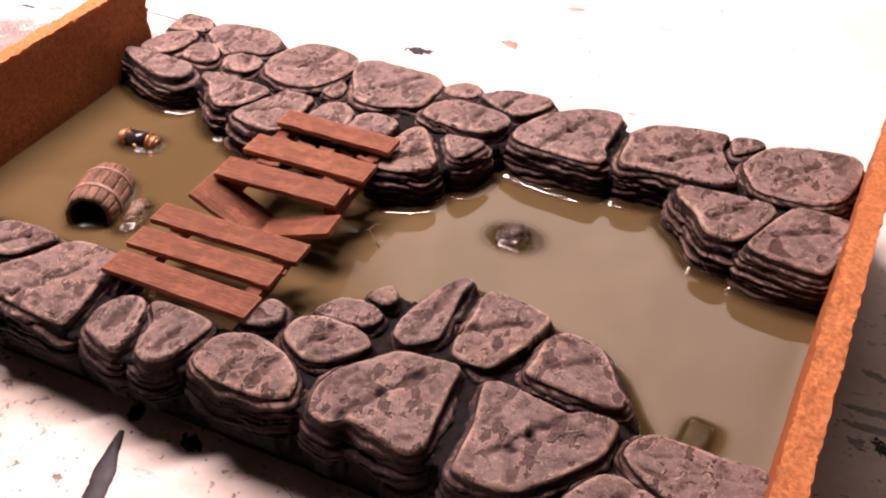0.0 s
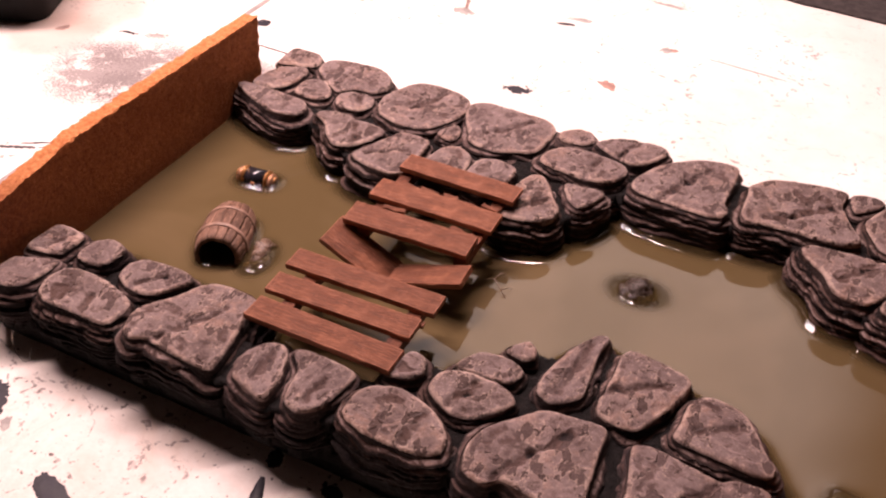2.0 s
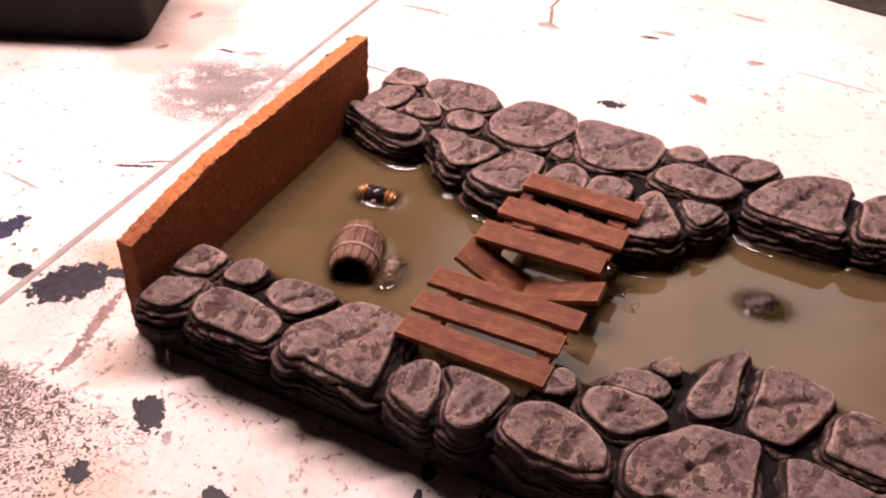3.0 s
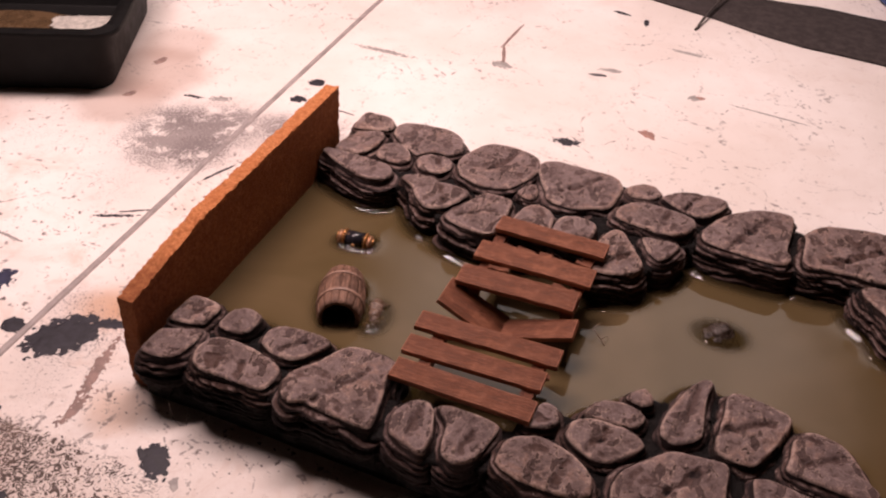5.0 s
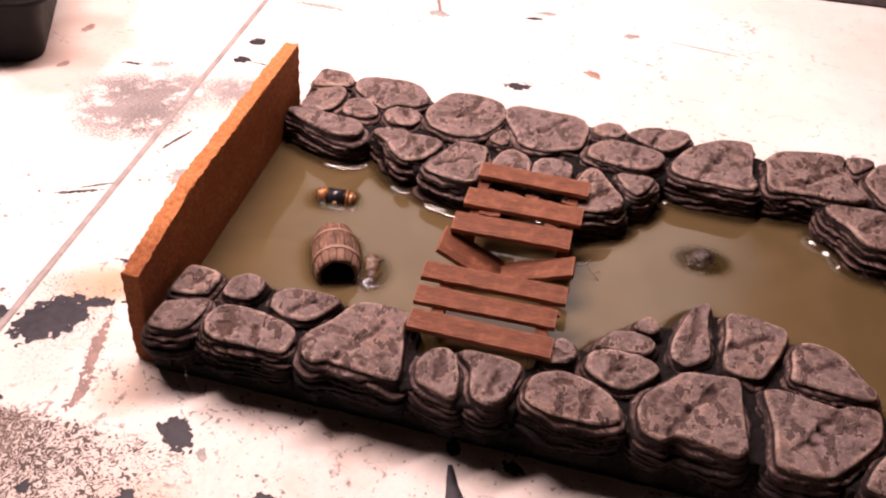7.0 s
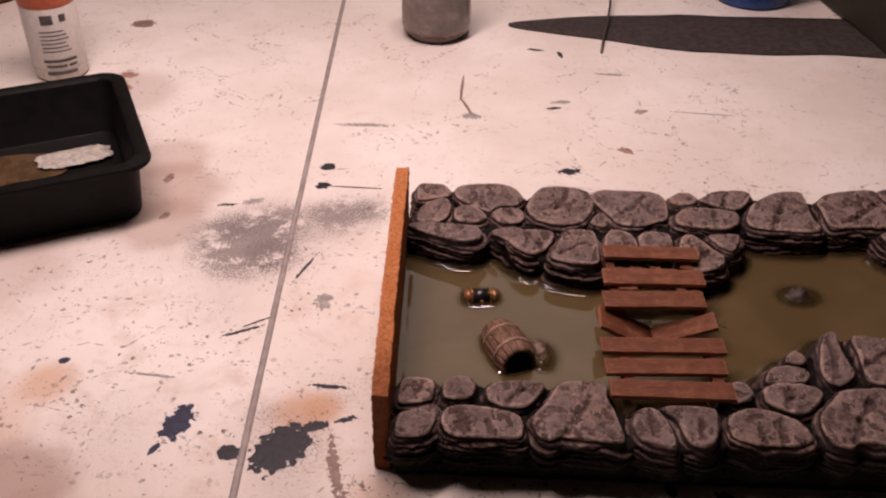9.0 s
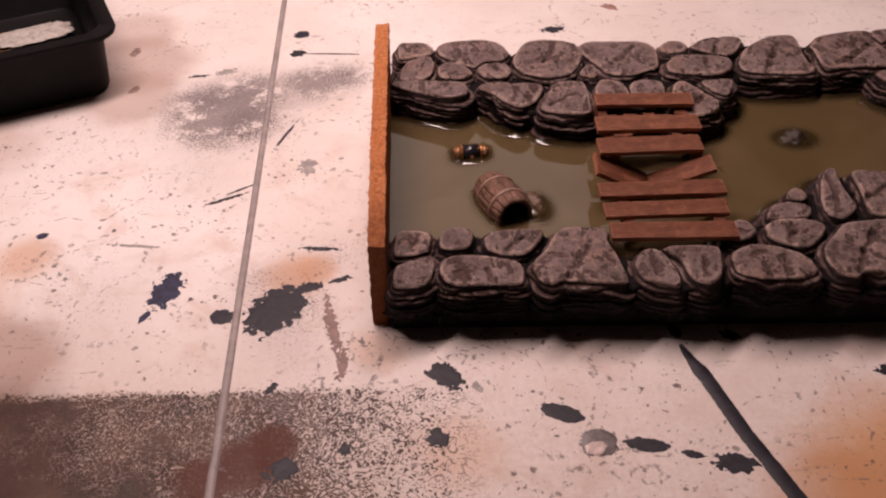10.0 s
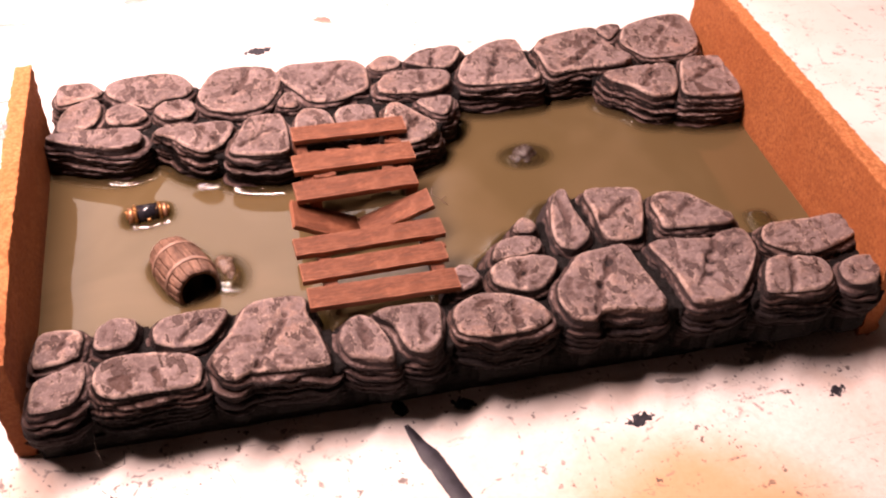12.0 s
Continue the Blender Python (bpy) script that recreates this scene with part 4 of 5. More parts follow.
def build_stone(outline, top, seed, parent, side_fade):
    """A carved foam stone: chipped top, rounded rim and thin slate-like ledges down its sides."""
    length = np.sum(np.hypot(*(outline - np.roll(outline, 1, axis=0)).T))
    count = int(min(170, max(56, length / 0.00062)))
    p = resampled(outline, count)
    out = outward(p)
    centre = p.mean(axis=0)
    reach = np.hypot(*(p - centre).T).mean()
    rings = max(7, int(reach / 0.00058))
    rnd = random.Random(seed * 7 + 3)
    tilt = (0.022 + rnd.uniform(-0.03, 0.03), rnd.uniform(-0.03, 0.03))
    lift = rnd.uniform(-0.0005, 0.0005)
    skew = rnd.uniform(0, math.pi)
    cs, sn = math.cos(skew), math.sin(skew)
    lines = CRACKS.get(seed, ())
    verts, brush = [], []

    def surface(x, y, inset):
        z = top + lift + tilt[0] * (x - centre[0]) + tilt[1] * (y - centre[1])
        warp = noise.noise_vector(Vector((x * 210, y * 210, seed * 1.3)))
        u, v = (cs * x + sn * y) * 150 + 0.42 * warp.x, (cs * y - sn * x) * 225 + 0.42 * warp.y
        near, cell = noise.voronoi(Vector((u, v, seed * 4.7)))
        gap = min(1.0, (near[1] - near[0]) / 0.22)
        key = random.Random(round(cell[0].x * 997 + cell[0].y * 7919 + seed))
        slope, drop = (key.uniform(-1, 1), key.uniform(-1, 1)), key.random()
        z += 0.00038 * (slope[0] * (u - cell[0].x) + slope[1] * (v - cell[0].y)) * gap
        fine = noise.noise(Vector((x * 560, y * 560, seed)))
        worn = 0.535 + 0.20 * fine + 0.14 * slope[0]
        inner = min(1.0, max(0.0, (inset - 0.0009) / 0.0010))
        if drop < 0.34:
            z -= 0.00050 * gap * inner
            worn -= (0.03 + 0.30 * drop) * min(1.0, gap * 3.0) * inner
        else:
            worn += 0.19 * (1 - gap) * inner
        near2, cell2 = noise.voronoi(Vector((u * 2.3 + 0.5 * warp.z, v * 2.0, seed * 2.9 + 40)))
        key2 = math.sin(cell2[0].x * 91.7 + cell2[0].y * 47.3 + seed) * 0.5 + 0.5
        if key2 < 0.24:
            k2 = min(1.0, (near2[1] - near2[0]) / 0.25) * inner
            z -= 0.00018 * k2
            worn -= 0.05 * min(1.0, 1.8 * k2)
        z += 0.00016 * fine
        z -= 0.0010 * math.exp(-inset / 0.00065)
        worn += 0.40 * math.exp(-((inset - 0.0005) / 0.0011) ** 2)
        for line in lines:
            wavy = 0.0010 * noise.noise(Vector((x * 260, y * 260, 5))) + 0.0004 * noise.noise(Vector((x * 800, y * 800, 5)))
            d = segment_distance(x + wavy, y - wavy, line)
            wide = 0.00150 + 0.0007 * noise.noise(Vector((x * 200, y * 200, 9)))
            k = math.exp(-((d / wide) ** 2))
            z -= 0.0012 * k
            worn -= 0.28 * k
            worn += 0.16 * math.exp(-(((d - 0.0023) / 0.0007) ** 2))
        return z, worn

    for k in range(rings):
        f = (k / rings) ** 0.92 if k else 0.02
        for i in range(count):
            q = centre + (p[i] - centre) * f
            inset = float(np.hypot(*(p[i] - q)))
            z, worn = surface(q[0], q[1], inset)
            verts.append((q[0], q[1], z))
            brush.append(worn)
    for i in range(count):
        z, worn = surface(p[i][0], p[i][1], 0.0)
        verts.append((p[i][0], p[i][1], z - 0.0002))
        brush.append(worn * 0.95)
    foot = BASE_TOP - 0.0006
    levels = int((top - foot) / 0.00036)
    thick = rnd.uniform(0.0015, 0.0020)
    for j in range(1, levels + 1):
        depth = (top - 0.0008 - foot) * j / levels
        for i in range(count):
            x, y = p[i]
            bend = 0.0024 * noise.noise(Vector((x * 48, y * 48, seed * 5.1))) + 0.0010 * noise.noise(Vector((x * 190, y * 190, seed)))
            h = max(0.0, depth + bend * min(1.0, depth / 0.002)) + 0.0011 * noise.noise(Vector((seed, depth * 300, 3)))
            outer = min(1.0, max(0.0, -out[i][1] * 2 - 0.3)) if parent.name.startswith("front") else 0.0
            layer = math.floor(h / thick)
            frac = h / thick - layer
            amp = max(0.0, 0.80 + 1.5 * noise.noise(Vector((x * 75 + layer * 13.7, y * 75, seed + layer * 3.1))) + 0.5 * noise.noise(Vector((x * 300 + layer * 5.1, y * 300, seed))))
            amp *= 1 - 0.6 * outer * min(1.0, max(0.0, depth - 0.0095) / 0.0040)
            shelf = min(1.0, frac / 0.12) * (1.0 if frac < 0.70 else max(0.0, 1 - (frac - 0.70) / 0.14))
            ledge = amp * 0.0013 * shelf * min(1.0, max(0.0, h - 0.0009) / 0.0022)
            flare = -0.0002 + side_reach(parent.name, out[i], depth)
            k = flare + ledge + 0.00035 * noise.noise(Vector((x * 480, y * 480, depth * 900)))
            verts.append((x + out[i][0] * k, y + out[i][1] * k, top + lift - 0.0008 - depth))
            lip = math.exp(-((frac - 0.14) / 0.09) ** 2)
            brush.append(0.01 + (0.72 * lip + 0.07) * min(1.2, amp) * max(0.0, 1 - depth / side_fade) ** 0.7)
    faces = []
    total = rings + 1 + levels
    for j in range(total - 1):
        for i in range(count):
            a, b = j * count + i, j * count + (i + 1) % count
            faces.append((a, a + count, b + count, b))
    faces.append(tuple(range(count)))
    area = 0.5 * np.sum(p[:, 0] * np.roll(p[:, 1], -1) - np.roll(p[:, 0], -1) * p[:, 1])
    if area < 0:
        faces = [tuple(reversed(f)) for f in faces]
    ob = raw("stone", verts, faces, STONE, parent, sharp=55)
    attr = ob.data.attributes.new("drybrush", "FLOAT", "POINT")
    attr.data.foreach_set("value", brush)
    return ob


def distance_to(points, outlines):
    """Least distance from each point to the outlines; zero within one."""
    best = np.full(len(points), 1.0)
    for o in outlines:
        o = resampled(o, 36)
        near = np.all((points > o.min(axis=0) - 0.012) & (points < o.max(axis=0) + 0.012), axis=1)
        if not near.any():
            continue
        q = points[near]
        a, b = o, np.roll(o, -1, axis=0)
        ab = b - a
        t = np.clip(((q[:, None] - a) * ab).sum(-1) / np.maximum((ab ** 2).sum(-1), 1e-12), 0, 1)
        d = np.sqrt((((a + t[..., None] * ab) - q[:, None]) ** 2).sum(-1)).min(axis=1)
        crosses = ((a[:, 1] > q[:, None, 1]) != (b[:, 1] > q[:, None, 1])) & (
            q[:, None, 0] < ab[:, 0] * (q[:, None, 1] - a[:, 1]) / np.where(np.abs(ab[:, 1]) < 1e-9, 1e-9, ab[:, 1]) + a[:, 0])
        d[crosses.sum(axis=1) % 2 == 1] = 0
        best[near] = np.minimum(best[near], d)
    return best


def bank_core(bank):
    """The dark mass between and under the stones of one bank."""
    outlines = [o for _, o in bank["stones"]]
    low = np.min([o.min(axis=0) for o in outlines], axis=0) - 0.006
    high = np.max([o.max(axis=0) for o in outlines], axis=0) + 0.006
    step = 0.0012
    xs, ys = np.arange(low[0], high[0], step), np.arange(low[1], high[1], step)
    gx, gy = np.meshgrid(xs, ys, indexing="ij")
    d = distance_to(np.stack([gx.ravel(), gy.ravel()], axis=1), outlines).reshape(gx.shape)
    wide = d < 0.0066
    # shrink the widened mass again, so that only the joints are filled
    core = wide.copy()
    reach = 5
    for di in range(-reach, reach + 1):
        for dj in range(-reach, reach + 1):
            if di * di + dj * dj <= reach * reach:
                core &= np.roll(np.roll(wide, di, axis=0), dj, axis=1)
    core |= d < 0.0005
    verts, index, faces = [], {}, []

    def vertex(i, j, low_end):
        key = (i, j, low_end)
        if key not in index:
            x, y = xs[0] + (i - 0.5) * step, ys[0] + (j - 0.5) * step
            z = BASE_TOP - 0.0005 if low_end else bank["top"] + rise(x) - 0.0046 + 0.0009 * n3(x * 260, y * 260, 4)
            index[key] = len(verts)
            verts.append((x, y, z))
        return index[key]

    for i in range(1, len(xs) - 1):
        for j in range(1, len(ys) - 1):
            if not core[i, j]:
                continue
            faces.append((vertex(i, j, 0), vertex(i + 1, j, 0), vertex(i + 1, j + 1, 0), vertex(i, j + 1, 0)))
            for di, dj, a, b in ((-1, 0, (i, j + 1), (i, j)), (1, 0, (i + 1, j), (i + 1, j + 1)), (0, -1, (i, j), (i + 1, j)), (0, 1, (i + 1, j + 1), (i, j + 1))):
                if not core[i + di, j + dj]:
                    faces.append((vertex(*a, 1), vertex(*b, 1), vertex(*b, 0), vertex(*a, 0)))
    ob = raw(bank["name"], verts, faces, BASECOAT, tile)
    ob.matrix_parent_inverse = tile.matrix_world.inverted()
    return ob


for bank in (BACK, FRONT):
    core = tagged(bank_core(bank), "black-painted core between dry-brushed stones")
    for seed, outline in bank["stones"]:
        build_stone(outline, bank["top"] + rise(outline[:, 0].mean()), seed, core, bank["fade"])


def right_face(y):
    """Inner face of the right end board."""
    return 0.2808 + 0.077 * y


# base slab, black at its edges, with the olive bed painted on it
base = [(0.0035, -0.0035), (0.2815, -0.0090), (0.2915, 0.1720), (0.0055, 0.1695)]
bm = bmesh.new()
low = [bm.verts.new((x, y, 0.0004)) for x, y in base]
high = [bm.verts.new((x, y, BASE_TOP + rise(x))) for x, y in base]
bm.faces.new(list(reversed(low)))
bm.faces.new(high)
for i in range(4):
    bm.faces.new((low[i], low[(i + 1) % 4], high[(i + 1) % 4], high[i]))
bmesh.ops.subdivide_edges(bm, edges=list(bm.edges), cuts=40, use_grid_fill=True)
bmesh.ops.recalc_face_normals(bm, faces=bm.faces)
for v in bm.verts:
    k = noise.noise_vector(v.co * 320)
    v.co.x, v.co.y = v.co.x + 0.0005 * k.x, v.co.y + 0.0007 * k.y
ob = part("base_slab", bm, BASECOAT, tile, "black-painted foam base slab")
ob.matrix_parent_inverse = tile.matrix_world.inverted()
bm = bmesh.new()
box(bm, 0.272, 0.146, 0.0010, (0.1415, 0.078, BASE_TOP + 0.0007 + rise(0.1415)), (0, -1.26, 0))
ob = part("pool_bed", bm, BED, tile, "olive-painted bed under the water", smooth=False)
ob.matrix_parent_inverse = tile.matrix_world.inverted()


# barrel, chest, rubble and slab stand in the water; their outlines lift its edge
BARREL_AT, BARREL_TURN = (0.0506, 0.0577, 0.0132), 21.0
CHEST_AT, CHEST_TURN = (0.0388, 0.0944, 0.0092), 7.0


def ellipse(x, y, a, b, turn, square=1.0, count=40):
    """An oval outline; square below 1 fills its corners."""
    c, s = math.cos(radians(turn)), math.sin(radians(turn))
    rows = []
    for t in np.linspace(0, 2 * math.pi, count, endpoint=False):
        u = a * math.copysign(abs(math.cos(t)) ** square, math.cos(t))
        v = b * math.copysign(abs(math.sin(t)) ** square, math.sin(t))
        rows.append((x + c * u - s * v, y + s * u + c * v))
    return np.array(rows)


def water_sheet():
    step = 0.00065
    xs, ys = np.arange(0.0010, 0.2960, step), np.arange(0.004, 0.1480, step)
    gx, gy = np.meshgrid(xs, ys, indexing="ij")
    pts = np.stack([gx.ravel(), gy.ravel()], axis=1)
    rims = []
    for bank in (BACK, FRONT):
        for _, o in bank["stones"]:
            out = outward(o)
            reach = np.array([0.0017 + side_reach(bank["name"], n, bank["top"] - WATER) for n in out])
            rims.append(o + out * reach[:, None])
    rims += [ellipse(BARREL_AT[0], BARREL_AT[1], 0.0088, 0.0130, BARREL_TURN, 0.6), ellipse(CHEST_AT[0], CHEST_AT[1], 0.0078, 0.0042, CHEST_TURN, 0.6)]
    rims += [ellipse(0.1899, 0.0960, 0.0050, 0.0034, 0), ellipse(0.2636, 0.0340, 0.0031, 0.0054, -8, 0.5)]
    d = distance_to(pts, rims)
    hidden = distance_to(pts, [ellipse(0.1899, 0.0972, 0.0088, 0.0062, 0), ellipse(0.0656, 0.0545, 0.0052, 0.0085, 10)])
    shallow = np.exp(-(np.minimum(d, hidden) / 0.0034) ** 1.3)
    ends = np.minimum(np.maximum(0, pts[:, 0] - 0.0024), np.maximum(0, right_face(pts[:, 1]) - pts[:, 0]))
    wave = np.sin(pts[:, 0] * 640 + 3 * np.sin(pts[:, 1] * 310)) * np.sin(pts[:, 1] * 530 + 2 * np.sin(pts[:, 0] * 270))
    z = WATER + (0.0014 + 0.00014 * wave) * np.exp(-d / 0.0017) + 0.0002 * np.exp(-ends / 0.0010)
    z += 0.022 * (pts[:, 0] - 0.03)
    heap = distance_to(pts, [ellipse(0.0656, 0.0545, 0.0012, 0.0045, 10)])
    z += 0.0013 * np.exp(-(heap / 0.0026) ** 2)
    z += 0.00012 * np.sin(pts[:, 0] * 95 + 2.0 * np.sin(pts[:, 1] * 60)) * np.sin(pts[:, 1] * 70)
    keep = (pts[:, 0] < right_face(pts[:, 1]) + 0.003).reshape(gx.shape)
    ny = len(ys)
    faces = [(i * ny + j, (i + 1) * ny + j, (i + 1) * ny + j + 1, i * ny + j + 1)
             for i in range(len(xs) - 1) for j in range(ny - 1) if keep[i + 1, j] and keep[i + 1, j + 1]]
    ob = raw("water", np.column_stack([pts, z]), faces, RESIN, tile)
    ob.matrix_parent_inverse = tile.matrix_world.inverted()
    shade = ob.data.attributes.new("shallow", "FLOAT", "POINT")
    shade.data.foreach_set("value", shallow.astype(np.float32))
    tagged(ob, "murky olive-green resin water with a glossy surface")


water_sheet()


# ---- end boards ----
def end_board(start, end, thick, height, seed, label, material, droop=0.0):
    """A cut strip of soft fibre board on edge, its cut edges crumbled."""
    nx, nz, nt = 150, 30, 6
    a, b = Vector((*start, 0)), Vector((*end, 0))
    along = (b - a).normalized()
    side = Vector((along.y, -along.x, 0))
    length = (b - a).length
    section = [(-0.5 + i / nt, 0.0) for i in range(nt)] + [(0.5, j / nz) for j in range(nz)] + [(0.5 - i / nt, 1.0) for i in range(nt)] + [(-0.5, 1 - j / nz) for j in range(nz)]
    verts, faces, m, cut = [], [], len(section), []
    for i in range(nx + 1):
        f = i / nx
        h = height - droop * max(0.0, 1 - f * 3.5)
        for u, v in section:
            q = a + along * (f * length) + side * (u * thick) + Vector((0, 0, 0.0004 + v * (h - 0.0004)))
            k = noise.noise_vector(q * 330 + Vector((seed, 0, 0)))
            g = noise.noise_vector(q * 900 + Vector((seed, 5, 0)))
            edge = 1.3 if v > 0.97 or i in (0, nx) else 0.35
            q += (k * 0.00045 + g * 0.00045) * edge
            if i in (0, nx):
                q += along * 0.0007 * noise.noise(q * 420)
            q.z = max(q.z, 0.0002)
            verts.append(q)
            cut.append(1.0 if v > 0.97 or i in (0, nx) else 0.0)
    for i in range(nx):
        for j in range(m):
            p, q = i * m + j, i * m + (j + 1) % m
            faces.append((p, q, q + m, p + m))
    faces += [tuple(range(m)), tuple(nx * m + j for j in reversed(range(m)))]
    ob = raw("end_board", verts, faces, material, sharp=60)
    ob.data.attributes.new("cut_edge", "FLOAT", "POINT").data.foreach_set("value", cut)
    return tagged(ob, label, "fibre board", "boards closing the tile's ends")


end_board((-0.0012, -0.0010), (-0.0009, 0.1535), 0.0062, 0.0470, 2, "orange-brown soft fibre board standing on edge, damming the water", STAINED_FIBRE, 0.0065)
end_board((0.2831, -0.0140), (0.2968, 0.1640), 0.0068, 0.0545, 9, "crumbly orange fibre board on edge closing the tile's end", FIBRE)

# ---- broken plank bridge ----
bridge = tagged(holder("plank_bridge", (0.115, 0.062, 0.020)), "red-brown stained plank bridge with one snapped plank", "bridge")
BRIDGE_INVERSE = bridge.matrix_world.inverted()


def plank(x, y, z, length, width, turn, seed, pitch=0.0, roll=0.0, thick=2.1, snapped=0):
    """One thin plank in millimetres; snapped: the end that is torn to splinters."""
    bm = bmesh.new()
    nx, ny = 48, 14
    grid = {}
    for side in (0, 1):
        for i in range(nx + 1):
            for j in range(ny + 1):
                u, v = 0.5 * math.sin(math.pi * (i / nx - 0.5)), 0.5 * math.sin(math.pi * (j / ny - 0.5))
                px, py = u * length, v * width
                if snapped and u * snapped > 0.30:
                    px += snapped * (3.0 * n3(v * 9, seed, 2) - 1.0) * (abs(u) - 0.30) / 0.20
                py += 0.25 * n3(px * 0.16, side, seed) * (1 if j in (0, ny) else 0)
                px += 0.30 * n3(py * 0.7, 8, seed) * (1 if i in (0, nx) else 0)
                pz = (0.5 if side else -0.5) * thick
                edge = 1 if i in (0, nx) or j in (0, ny) else 0
                pz += (-0.28 if side else 0.2) * edge + 0.10 * n3(px * 0.12, py * 1.3, seed + side) + 0.08 * n3(px * 0.5, py * 3, seed)
                grid[side, i, j] = bm.verts.new((px * MM, py * MM, pz * MM))
    for i in range(nx):
        for j in range(ny):
            bm.faces.new((grid[1, i, j], grid[1, i + 1, j], grid[1, i + 1, j + 1], grid[1, i, j + 1]))
            bm.faces.new((grid[0, i, j + 1], grid[0, i + 1, j + 1], grid[0, i + 1, j], grid[0, i, j]))
    for i in range(nx):
        bm.faces.new((grid[0, i, 0], grid[0, i + 1, 0], grid[1, i + 1, 0], grid[1, i, 0]))
        bm.faces.new((grid[1, i, ny], grid[1, i + 1, ny], grid[0, i + 1, ny], grid[0, i, ny]))
    for j in range(ny):
        bm.faces.new((grid[1, 0, j], grid[1, 0, j + 1], grid[0, 0, j + 1], grid[0, 0, j]))
        bm.faces.new((grid[0, nx, j], grid[0, nx, j + 1], grid[1, nx, j + 1], grid[1, nx, j]))
    worn = [max(math.exp(-(0.5 * length - abs(v.co.x) / MM) / 0.5), math.exp(-(0.5 * width - abs(v.co.y) / MM) / 0.45)) for v in bm.verts]
    ob = part("plank", bm, PLANK, bridge, smooth=False)
    ob.data.attributes.new("worn_edge", "FLOAT", "POINT").data.foreach_set("value", worn)
    ob.matrix_parent_inverse = BRIDGE_INVERSE
    ob.matrix_basis = pose(x * MM, y * MM, z * MM, roll, pitch, turn)
    return ob


plank(114.2, 18.3, 28.0, 49.5, 9.5, -1.0, 1)
plank(113.5, 31.2, 28.5, 49.5, 8.9, 1.2, 2)
plank(114.4, 43.5, 29.0, 52.0, 9.0, 0.8, 3)
plank(115.2, 73.3, 29.8, 45.0, 10.6, 1.6, 4, roll=2)
plank(117.3, 88.7, 30.4, 46.0, 10.8, 0.2, 5)
plank(118.7, 106.7, 31.1, 44.5, 9.4, -1.0, 6)
tagged(plank(102.6, 63.4, 21.8, 27.5, 14.0, -1.0, 7, pitch=26, roll=3, snapped=1), "snapped half plank hanging into the gap")
tagged(plank(127.4, 62.4, 22.4, 29.0, 10.2, 1.0, 8, pitch=-20, roll=2, snapped=-1), "snapped half plank hanging into the gap")


for x, y, length, seed in ((97.8, 33.9, 30.0, 1), (99.4, 88.8, 40.0, 4), (134.2, 34.7, 30.0, 2), (135.4, 89.6, 40.0, 3)):
    bm = bmesh.new()
    box(bm, 0.0046, length * MM, 0.0042, bevel=0.0005, cuts=14, rough=0.0003, seed=seed)
    ob = part("beam", bm, BEAM, bridge, "rough beam under the planks", smooth=False)
    ob.matrix_parent_inverse = BRIDGE_INVERSE
    ob.matrix_basis = pose(x * MM, y * MM, 0.0250 + 0.000016 * y, 1.2, 0, 0.8)
for x, y, sx, turn, seed in ((103, 95.4, 9, 3, 3), (111.5, 96.0, 7, -5, 4), (119.5, 96.6, 5, 12, 5), (126, 95.2, 8, 2, 8), (134.5, 97.4, 6, -8, 9), (105, 81.5, 8, 5, 10), (131, 80.6, 9, -4, 11), (137, 35.5, 4, 0, 7)):
    bm = bmesh.new()
    box(bm, sx * MM, 0.0022, 0.0012, bevel=0.0003, cuts=7, rough=0.0007, seed=seed)
    ob = part("splinter", bm, PLANK, bridge, smooth=False)
    ob.matrix_parent_inverse = BRIDGE_INVERSE
    ob.matrix_basis = pose(x * MM, y * MM, 0.0268 + 0.00003 * y, 0, 2, turn)

